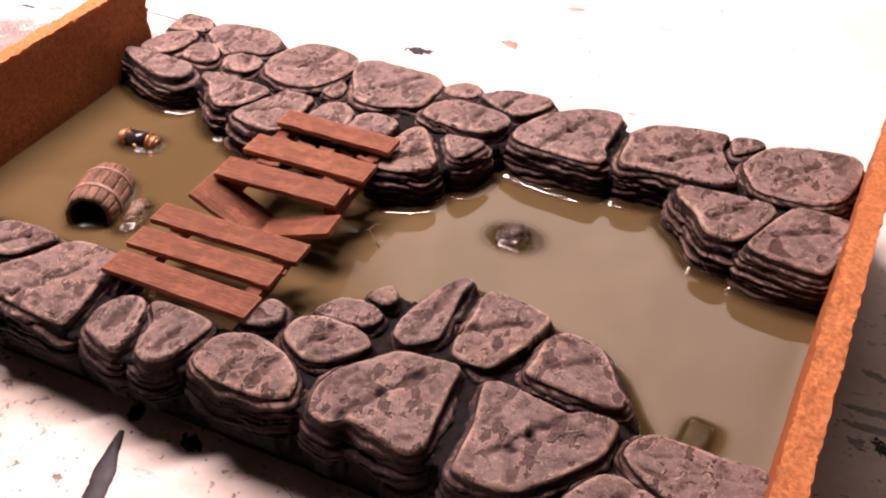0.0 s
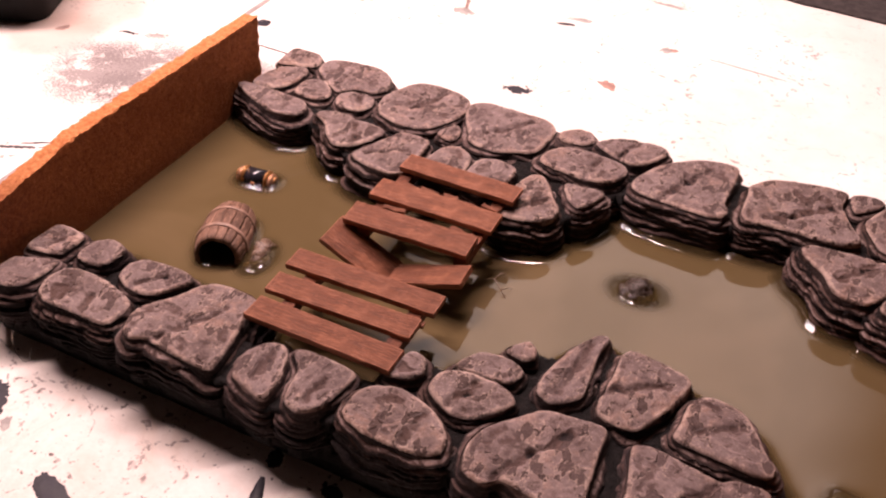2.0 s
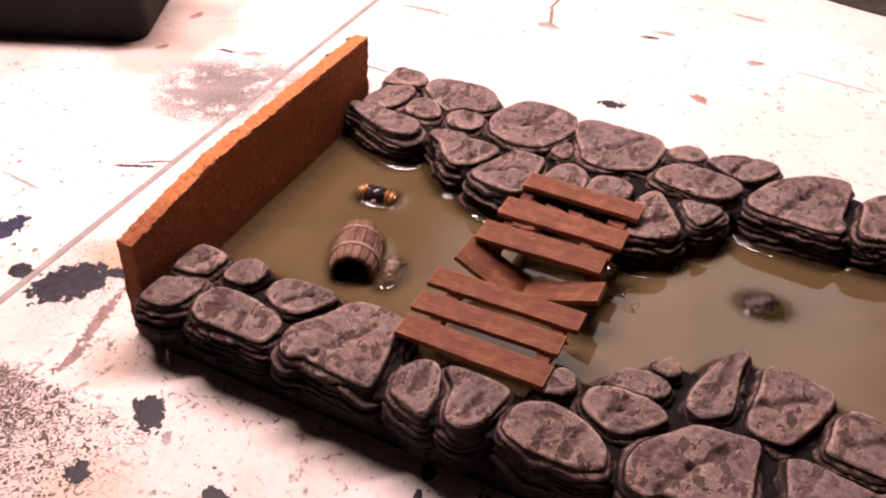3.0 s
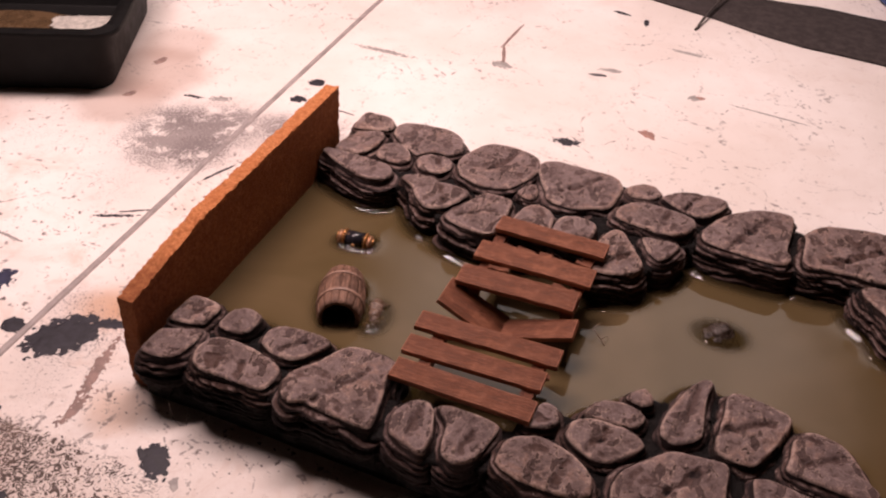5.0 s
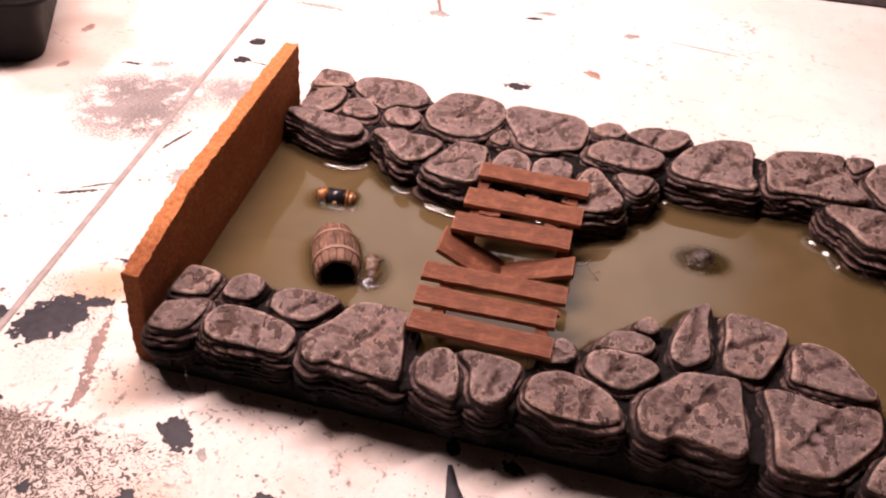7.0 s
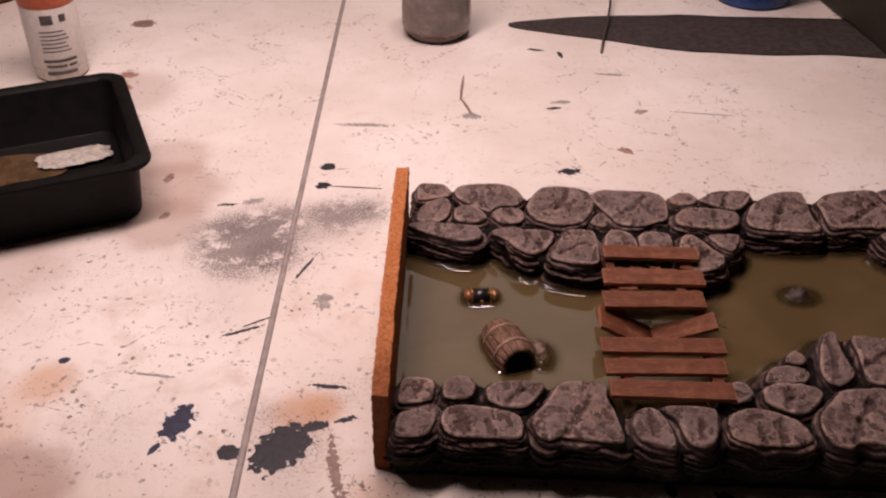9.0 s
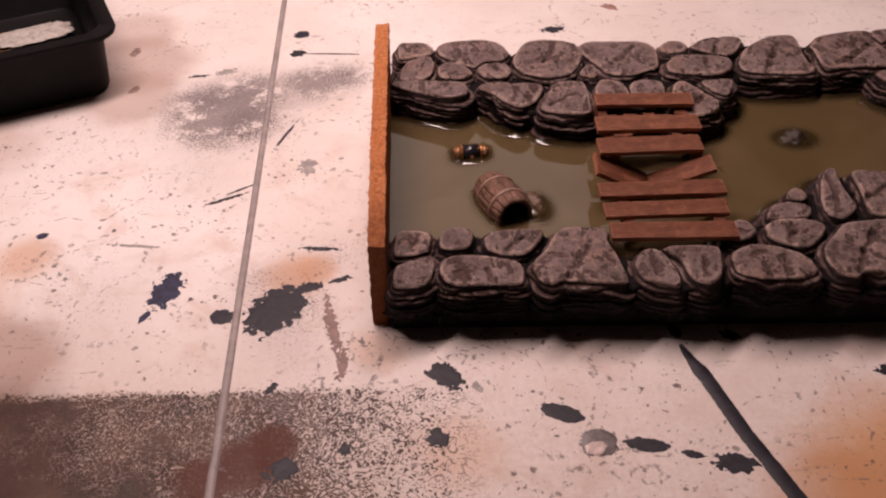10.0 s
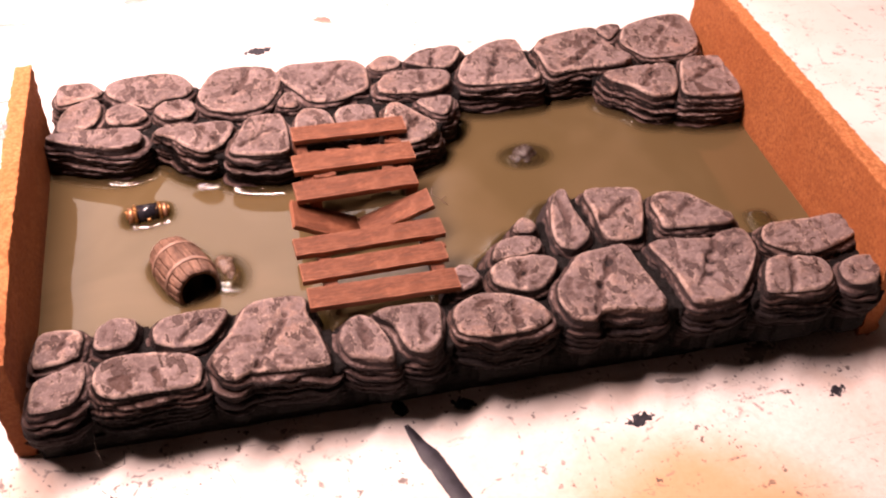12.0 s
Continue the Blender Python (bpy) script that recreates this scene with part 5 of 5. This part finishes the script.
# ---- barrel lying in the water ----
def barrel():
    body = holder("wooden_barrel")
    half, mid, end = 0.0130, 0.0094, 0.0078
    staves = 16

    def girth(s):
        return end + (mid - end) * (1 - (s / half) ** 2)

    for k in range(staves):
        bm = bmesh.new()
        rows, cols = 18, 5
        grid = {}
        for layer, drop in ((0, 0.0), (1, 0.0015)):
            for i in range(rows + 1):
                s = -half + 2 * half * i / rows
                for j in range(cols + 1):
                    a = 2 * math.pi * (k + 0.012 + 0.976 * j / cols) / staves
                    r = girth(s) - drop + (0.00016 * n3(s * 500, j * 1.3, k) + 0.00010 * (k % 3 - 1)) * (1 - layer)
                    r -= (0.00016 if j in (0, cols) else 0) * (1 - layer)
                    s2 = s + (0.0004 * n3(k * 2.1, 0, 1) if i in (0, rows) else 0)
                    grid[layer, i, j] = bm.verts.new((r * math.cos(a), s2, r * math.sin(a)))
        for i in range(rows):
            for j in range(cols):
                bm.faces.new((grid[0, i, j], grid[0, i, j + 1], grid[0, i + 1, j + 1], grid[0, i + 1, j]))
                bm.faces.new((grid[1, i + 1, j], grid[1, i + 1, j + 1], grid[1, i, j + 1], grid[1, i, j]))
            for j in (0, cols):
                bm.faces.new((grid[0, i, j], grid[0, i + 1, j], grid[1, i + 1, j], grid[1, i, j]))
        for i in (0, rows):
            for j in range(cols):
                bm.faces.new((grid[0, i, j], grid[0, i, j + 1], grid[1, i, j + 1], grid[1, i, j]))
        bmesh.ops.recalc_face_normals(bm, faces=bm.faces)
        part("stave", bm, STAVE, body)
    for s, w in ((-0.0060, 0.0016), (0.0058, 0.0016)):
        verts, faces = [], []
        count = 64
        section = ((-0.5, -0.0004), (-0.5, 0.00022), (-0.3, 0.00038), (0.3, 0.00038), (0.5, 0.00022), (0.5, -0.0004))
        for i in range(count):
            a = 2 * math.pi * i / count
            for f, up in section:
                y = s + f * w
                r = girth(y) + up + 0.00012 * n3(math.cos(a) * 4, math.sin(a) * 4, s * 900)
                verts.append((r * math.cos(a), y, r * math.sin(a)))
        m = len(section)
        for i in range(count):
            for j in range(m - 1):
                p, q = i * m + j, ((i + 1) % count) * m + j
                faces.append((p, p + 1, q + 1, q))
        raw("hoop", verts, faces, HOOP, body)
    verts, faces = lathe([(0.0001, 0), (0.0066, 0), (0.0066, 0.0006), (0.0001, 0.0006)], 32)
    raw("barrel_head", [(x, half - 0.0022 + z, y) for x, y, z in verts], faces, STAVE, body)
    verts, faces = lathe([(0.0001, 0.0108), (0.0066, 0.0108), (0.0077, 0.0), (0.0062, -0.0124)], 32)
    raw("lining", [(x, z, y) for x, y, z in verts], faces, DARK, body)
    body.matrix_world = pose(*BARREL_AT, -7, 0, BARREL_TURN)
    return tagged(body, "weathered brown wooden barrel lying half sunk, mouth open", "barrel")


barrel()

CLEAR = glass("clear_resin_lumps", (0.80, 0.76, 0.66), 0.08)
BONE = plain("pale_straw", (0.24, 0.165, 0.115), 0.2)
RUBBLE = plain("brown_rubble", (0.060, 0.043, 0.034), 0.28, vary=0.6, scale=700, bump=0.0014)


def lump(bm, x, y, z, r, seed, flat=0.7, coarse=0.14):
    made = bmesh.ops.create_icosphere(bm, subdivisions=3, radius=1.0)["verts"]
    for v in made:
        k = r * (1 + 0.30 * noise.noise(v.co * 1.6 + Vector((seed, 0, 0))) + coarse * noise.noise(v.co * 4.5 + Vector((0, seed, 0))))
        v.co = Vector((x + v.co.x * k, y + v.co.y * k, z + v.co.z * k * flat))


# a wet heap of straw and pebbles spilling at the barrel's mouth
STRAW = plain("wet_straw", (0.165, 0.105, 0.072), 0.3, vary=0.6, scale=900, bump=0.0008)
clump = tagged(holder("straw_heap", (0.0656, 0.0549, WATER - 0.0001)), "wet brown heap of straw and pebbles beside the barrel", "straw heap")
rnd = random.Random(5)
for k, (x, y, z, r) in enumerate(((-0.0012, 0.0046, 0.0012, 0.0032), (-0.0002, 0.0012, 0.0010, 0.0031), (0.0006, -0.0022, 0.0004, 0.0026), (-0.0020, 0.0078, 0.0006, 0.0023), (0.0022, 0.0010, -0.0002, 0.0020), (-0.0012, -0.0046, 0.0, 0.0017))):
    bm = bmesh.new()
    lump(bm, x, y, z, r, k + 2, 0.85)
    part("clod", bm, STRAW, clump)
for k in range(16):
    bm = bmesh.new()
    a, r = rnd.uniform(0.9, 2.2), rnd.uniform(0.0018, 0.0036)
    cx, cy = rnd.uniform(-0.0016, 0.0018), rnd.uniform(-0.0040, 0.0066)
    pts = [(cx + math.cos(a) * r * f, cy + math.sin(a) * r * f, 0.0010 + 0.0024 * (1 - f * f) * (1 - abs(cx) / 0.004) + rnd.uniform(-0.0002, 0.0002)) for f in (-1, -0.5, 0, 0.5, 1)]
    tube(bm, pts, rnd.uniform(0.00014, 0.00024), 5)
    part("strand", bm, BONE if k % 2 else STRAW, clump)
for k, (x, y, r) in enumerate(((-0.0030, -0.0058, 0.0008), (-0.0008, -0.0060, 0.0006), (0.0012, -0.0048, 0.0009), (0.0024, -0.0026, 0.0007), (0.0032, -0.0004, 0.0008), (0.0002, -0.0036, 0.0007), (0.0034, 0.0022, 0.0005))):
    bm = bmesh.new()
    lump(bm, x, y, 0.0004, r, k + 9, 0.8)
    part("droplet", bm, CLEAR, clump, "clear shiny resin droplet")


# ---- treasure chest ----
CHEST_BLACK = plain("black_lacquer", (0.018, 0.017, 0.022), 0.16, scale=260)
GOLD = plain("gold_paint", (0.62, 0.31, 0.115), 0.32, metal=0.75, vary=0.5, scale=700)
COPPER = plain("copper_brown", (0.40, 0.215, 0.120), 0.30, metal=0.5, scale=300)


def vault(bm, x0, x1, half_y, base, rise, bulge=0.0, steps=16):
    """A barrel-vaulted block from x0 to x1."""
    ends = []
    for x in (x0, x1):
        ring = [bm.verts.new((x, -half_y, 0)), *[bm.verts.new((x, -(half_y + bulge) * math.cos(math.pi * i / steps), base + (rise + bulge) * math.sin(math.pi * i / steps))) for i in range(steps + 1)], bm.verts.new((x, half_y, 0))]
        ends.append(ring)
    m = len(ends[0])
    for j in range(m):
        bm.faces.new((ends[0][j], ends[0][(j + 1) % m], ends[1][(j + 1) % m], ends[1][j]))
    bm.faces.new(list(reversed(ends[0])))
    bm.faces.new(ends[1])
    bmesh.ops.recalc_face_normals(bm, faces=bm.faces)
    bmesh.ops.bevel(bm, geom=[e for e in bm.edges if e.calc_face_angle(0) > 0.9], offset=0.00035, segments=2, affect="EDGES")


chest = holder("treasure_chest")
bm = bmesh.new()
vault(bm, -0.0042, 0.0042, 0.0040, 0.0042, 0.0038)
part("lid", bm, CHEST_BLACK, chest, "glossy black rounded lid")
for s in (-1, 1):
    bm = bmesh.new()
    vault(bm, s * 0.0049 - 0.0006, s * 0.0049 + 0.0006, 0.0040, 0.0042, 0.0038, 0.0004)
    part("band", bm, GOLD, chest, "gold-painted band")
    bm = bmesh.new()
    vault(bm, min(s * 0.0056, s * 0.0078), max(s * 0.0056, s * 0.0078), 0.0037, 0.0040, 0.0033)
    part("end_plate", bm, COPPER, chest, "coppery end plate")
    bm = bmesh.new()
    tube(bm, [(s * 0.0082, 0.0016 * math.cos(a), 0.0046 + 0.0016 * math.sin(a)) for a in np.linspace(-0.2, math.pi + 0.2, 12)], 0.0004)
    part("handle", bm, GOLD, chest)
bm = bmesh.new()
box(bm, 0.0016, 0.0008, 0.0020, (0, -0.0041, 0.0040), bevel=0.0003)
part("lock", bm, GOLD, chest)
chest.matrix_world = pose(*CHEST_AT, 4, 3, CHEST_TURN) @ Matrix.Diagonal((0.93, 0.93, 0.93, 1))
tagged(chest, "tiny black treasure chest with gold bands, half sunk", "treasure chest")

# ---- rubble and slab in the right-hand pool ----
heap = tagged(holder("rubble_heap", (0.1899, 0.0964, WATER + rise(0.19) + 0.0006)), "wet brown rubble breaking the water's surface", "rubble")
for k, (x, y, z, r) in enumerate(((0.0, 0.0008, -0.0006, 0.0050), (-0.0030, -0.0004, -0.0016, 0.0038), (0.0030, 0.0, -0.0018, 0.0036), (0.0006, 0.0014, 0.0016, 0.0026), (-0.0008, -0.0026, -0.0008, 0.0024), (0.0062, -0.0008, -0.0016, 0.0016))):
    bm = bmesh.new()
    lump(bm, x, y, z, r, k * 2.3 + 1, 0.80, 0.26)
    part("rubble_piece", bm, RUBBLE, heap)

bm = bmesh.new()
box(bm, 0.0062, 0.0112, 0.0150, bevel=0.0007, cuts=6, rough=0.0004, seed=4)
slab_stone = part("stone_slab", bm, plain("mossy_grey_slab", (0.135, 0.120, 0.100), 0.45, vary=0.85, scale=900, bump=0.0016), label="small rough grey stone slab standing in the water")
slab_stone.matrix_world = pose(0.2636, 0.0342, 0.0047 + rise(0.264), 0, 0, -8)
tagged(slab_stone, category="stone slab")

# a twig by the bridge, and a loose thread of glue on the front bank
bm = bmesh.new()
tube(bm, [(0.1406, 0.0780, 0.0147), (0.1452, 0.0777, 0.0170), (0.1488, 0.0753, 0.0152), (0.1524, 0.0732, 0.0127)], 0.00013)
tube(bm, [(0.1452, 0.0777, 0.0168), (0.1462, 0.0807, 0.0174), (0.1474, 0.0829, 0.0162)], 0.00015)
tube(bm, [(0.1488, 0.0753, 0.0152), (0.1505, 0.0775, 0.0154), (0.1516, 0.0792, 0.0134)], 0.00013)
tagged(part("twig", bm, BONE), "thin forked twig leaning on the bridge's edge", "twig")
bm = bmesh.new()
tube(bm, [(0.0218, -0.0116, 0.0180), (0.0214, -0.0142, 0.0130), (0.0226, -0.0155, 0.0080), (0.0257, -0.0160, 0.0056), (0.0282, -0.0157, 0.0066), (0.0288, -0.0144, 0.0110)], 0.00013, 5)
tagged(part("glue_thread", bm, CLEAR), "fine thread of dried glue hanging from the bank", "thread")

# ---- things round the tile ----
tray = holder("black_tray")


def rounded_rect(sx, sy, r, n=8):
    pts = []
    for cx, cy, a0 in ((sx / 2 - r, sy / 2 - r, 0), (-sx / 2 + r, sy / 2 - r, 90), (-sx / 2 + r, -sy / 2 + r, 180), (sx / 2 - r, -sy / 2 + r, 270)):
        pts += [(cx + r * math.cos(radians(a0 + 90 * i / n)), cy + r * math.sin(radians(a0 + 90 * i / n))) for i in range(n + 1)]
    return pts


def tray_shell():
    rings = []
    for sx, sy, r, z in ((0.150, 0.104, 0.010, 0.0004), (0.152, 0.106, 0.011, 0.0020), (0.158, 0.112, 0.012, 0.0325), (0.170, 0.122, 0.014, 0.0335), (0.171, 0.123, 0.014, 0.0350),
                         (0.170, 0.122, 0.014, 0.0362), (0.156, 0.108, 0.011, 0.0360), (0.154, 0.106, 0.010, 0.0345), (0.146, 0.099, 0.009, 0.0030), (0.144, 0.097, 0.008, 0.0022)):
        rings.append([(x, y, z) for x, y in rounded_rect(sx, sy, r)])
    m = len(rings[0])
    verts = [v for r in rings for v in r]
    faces = [(j * m + i, j * m + (i + 1) % m, (j + 1) * m + (i + 1) % m, (j + 1) * m + i) for j in range(len(rings) - 1) for i in range(m)]
    faces += [tuple(reversed(range(m))), tuple((len(rings) - 1) * m + i for i in range(m))]
    return raw("shell", verts, faces, BLACK_PLASTIC, tray, sharp=55)


tray_shell()
bm = bmesh.new()
made = bmesh.ops.create_circle(bm, cap_ends=True, segments=48, radius=1.0)["verts"]
for v in made:
    k = 1 + 0.22 * noise.noise(v.co * 1.7)
    v.co = Vector((v.co.x * 0.052 * k + 0.002, v.co.y * 0.017 * k + 0.020, 0.0034))
part("paint_sludge", bm, plain("wet_brown_paint", (0.10, 0.060, 0.030), 0.25, scale=90), tray, "dried brown paint in the tray")
bm = bmesh.new()
made = bmesh.ops.create_circle(bm, cap_ends=True, segments=90, radius=1.0)["verts"]
for v in made:
    k = 1 + 0.16 * noise.noise(v.co * 2.6) + 0.12 * noise.noise(v.co * 9)
    v.co = Vector((math.copysign(abs(v.co.x) ** 0.6, v.co.x) * 0.0215 * k + 0.046, math.copysign(abs(v.co.y) ** 0.6, v.co.y) * 0.0098 * k + 0.0195, 0.0050))
part("paint_scrap", bm, plain("pale_grey_paint", (0.48, 0.45, 0.40), 0.6), tray, "pale grey patch of paint")
tray.matrix_world = pose(-0.2352, 0.1905, 0, 0, 0, 24.2)
tagged(tray, "black plastic tray with a lip and old paint inside", "tray")

# paint bottle
bottle = holder("paint_bottle")
BOTTLE = plain("cloudy_plastic", (0.62, 0.56, 0.50), 0.3, vary=0.15)
LABEL = plain("white_label", (0.72, 0.68, 0.64), 0.5, vary=0.08)
LABEL_RED = plain("orange_red_label", (0.55, 0.13, 0.06), 0.45, vary=0.2)
INK = plain("dark_print", (0.10, 0.09, 0.09), 0.6)
verts, faces = lathe([(0.0001, 0.0003), (0.0160, 0.0003), (0.0178, 0.0020), (0.0180, 0.008), (0.0180, 0.070), (0.0165, 0.078), (0.0090, 0.086), (0.0085, 0.092), (0.0001, 0.092)], 48)
raw("bottle_body", verts, faces, BOTTLE, bottle, sharp=60)
verts, faces = lathe([(0.0100, 0.0885), (0.0105, 0.090), (0.0100, 0.108), (0.0060, 0.111), (0.0001, 0.111)], 40)
raw("cap", verts, faces, plain("white_cap", (0.7, 0.68, 0.65), 0.4), bottle, sharp=50)
verts, faces = lathe([(0.01815, 0.0105), (0.01830, 0.0108), (0.01830, 0.0520), (0.01815, 0.0523)], 48)
bottle_label = raw("label", verts, faces, LABEL, bottle)
verts, faces = lathe([(0.01815, 0.0525), (0.01835, 0.0528), (0.01835, 0.0660), (0.01815, 0.0663)], 48)
raw("red_band", verts, faces, LABEL_RED, bottle)


def print_bar(a0, a1, z0, z1, r=0.0185):
    """A bar of unreadable print on the label."""
    bm = bmesh.new()
    steps = 10
    row = [[bm.verts.new((r * math.cos(radians(a0 + (a1 - a0) * i / steps)), r * math.sin(radians(a0 + (a1 - a0) * i / steps)), z)) for i in range(steps + 1)] for z in (z0, z1)]
    for i in range(steps):
        bm.faces.new((row[0][i], row[0][i + 1], row[1][i + 1], row[1][i]))
    part("print", bm, INK, bottle_label)


print_bar(-100, -75, 0.0420, 0.0485)
print_bar(-62, -48, 0.0430, 0.0480)
for k in range(6):
    print_bar(-108, -50 - 4 * (k % 3), 0.0225 + k * 0.0028, 0.0233 + k * 0.0028)
print_bar(-112, -42, 0.0150, 0.0172)
print_bar(-108, -66, 0.0112, 0.0132)
print_bar(-62, -44, 0.0112, 0.0132)
print_bar(-110, -46, 0.0060, 0.0086)
bottle.matrix_world = pose(-0.2510, 0.3507, 0, 0, 0, 12)
tagged(bottle, "cloudy plastic paint bottle with a white and orange label", "paint bottle")


def jar(name, x, y, r, material, label, sides=10, turn=0):
    body = holder(name)
    prof = [(0.0001, 0.0004), (r * 0.62, 0.0004), (r * 0.78, 0.0012), (r * 0.97, 0.0085), (r, 0.0110), (r, 0.056), (r * 0.92, 0.062), (r * 0.84, 0.064), (r * 0.84, 0.070)]
    prof += [(r * 0.78, 0.070), (r * 0.78, 0.063), (r * 0.93, 0.054), (r * 0.93, 0.006), (0.0001, 0.005)]
    verts, faces = lathe(prof, sides * 4, lambda a, z: 1 - (0.030 * abs(math.sin(a * sides / 2)) ** 0.6 if z > 0.002 else 0))
    raw("jar_body", verts, faces, material, body, sharp=35)
    verts, faces = lathe([(0.0001, 0.0052), (r * 0.925, 0.0052), (r * 0.925, 0.040), (0.0001, 0.040)], 40)
    raw("rinse_water", verts, faces, plain("brown_rinse_water", (0.13, 0.065, 0.040), 0.2, scale=60), body, sharp=50)
    body.matrix_world = pose(x, y, 0, 0, 0, turn)
    return tagged(body, label, "jar")


JAR = plain("stained_clear_plastic", (0.20, 0.165, 0.150), 0.2, vary=0.3, scale=70)
jar("rinse_jar", 0.0092, 0.4305, 0.0270, JAR, "faceted plastic jar of brown rinse water", 8, 22)
jar("brown_jar", -0.3593, 0.4920, 0.0330, plain("orange_brown_pot", (0.30, 0.12, 0.05), 0.3), "squat orange-brown paint pot", 12)

# blue tub, dark box, cast-shadow strip and a wire at the back
tub = holder("blue_tub")
verts, faces = lathe([(0.0001, 0.0004), (0.028, 0.0004), (0.031, 0.002), (0.036, 0.050), (0.038, 0.051), (0.038, 0.053), (0.0345, 0.053), (0.030, 0.004), (0.0001, 0.004)], 40)
raw("tub_body", verts, faces, plain("blue_plastic", (0.020, 0.060, 0.22), 0.35), tub, sharp=45)
tub.matrix_world = pose(0.2707, 0.5174, 0)
tagged(tub, "small blue plastic tub on the bench", "tub")

bm = bmesh.new()
box(bm, 0.13, 0.17, 0.075, bevel=0.004)
crate = part("dark_box", bm, plain("dark_brown_card", (0.030, 0.024, 0.016), 0.6), label="dark brown box standing at the bench's back", smooth=False)
tagged(crate, category="box")
crate.matrix_world = pose(0.4003, 0.4607, 0.0378, 0, 0, 9)

# flat tapered mesh, coloured dark in place of a soft cast shadow
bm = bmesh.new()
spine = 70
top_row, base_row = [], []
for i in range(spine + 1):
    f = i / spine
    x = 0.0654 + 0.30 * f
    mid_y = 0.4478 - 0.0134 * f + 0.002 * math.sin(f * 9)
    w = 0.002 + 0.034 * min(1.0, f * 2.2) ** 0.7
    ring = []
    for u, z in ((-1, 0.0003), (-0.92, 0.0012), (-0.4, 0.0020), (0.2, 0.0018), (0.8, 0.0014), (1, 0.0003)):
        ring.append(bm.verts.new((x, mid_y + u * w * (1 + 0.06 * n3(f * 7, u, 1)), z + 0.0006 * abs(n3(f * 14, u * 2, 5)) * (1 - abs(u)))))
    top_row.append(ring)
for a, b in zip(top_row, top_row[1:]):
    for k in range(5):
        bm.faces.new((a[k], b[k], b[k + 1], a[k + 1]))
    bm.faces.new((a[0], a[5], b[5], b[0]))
rag = part("shadow_strip", bm, plain("shadow_grey", (0.060, 0.050, 0.048), 0.9, scale=220, bump=0.0005, specular=0.1), label="dark grey strip standing in for a cast shadow on the bench")
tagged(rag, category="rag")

bm = bmesh.new()
tube(bm, [(0.1325, 0.3991, 0.0008), (0.1347, 0.4126, 0.0028), (0.1407, 0.4396, 0.0060), (0.1467, 0.4715, 0.0085), (0.1521, 0.5121, 0.0100)], 0.0009, 8)
tagged(part("wire", bm, plain("dull_wire", (0.12, 0.10, 0.09), 0.4, metal=0.6)), "bent dark wire lying across the shadow strip", "wire")
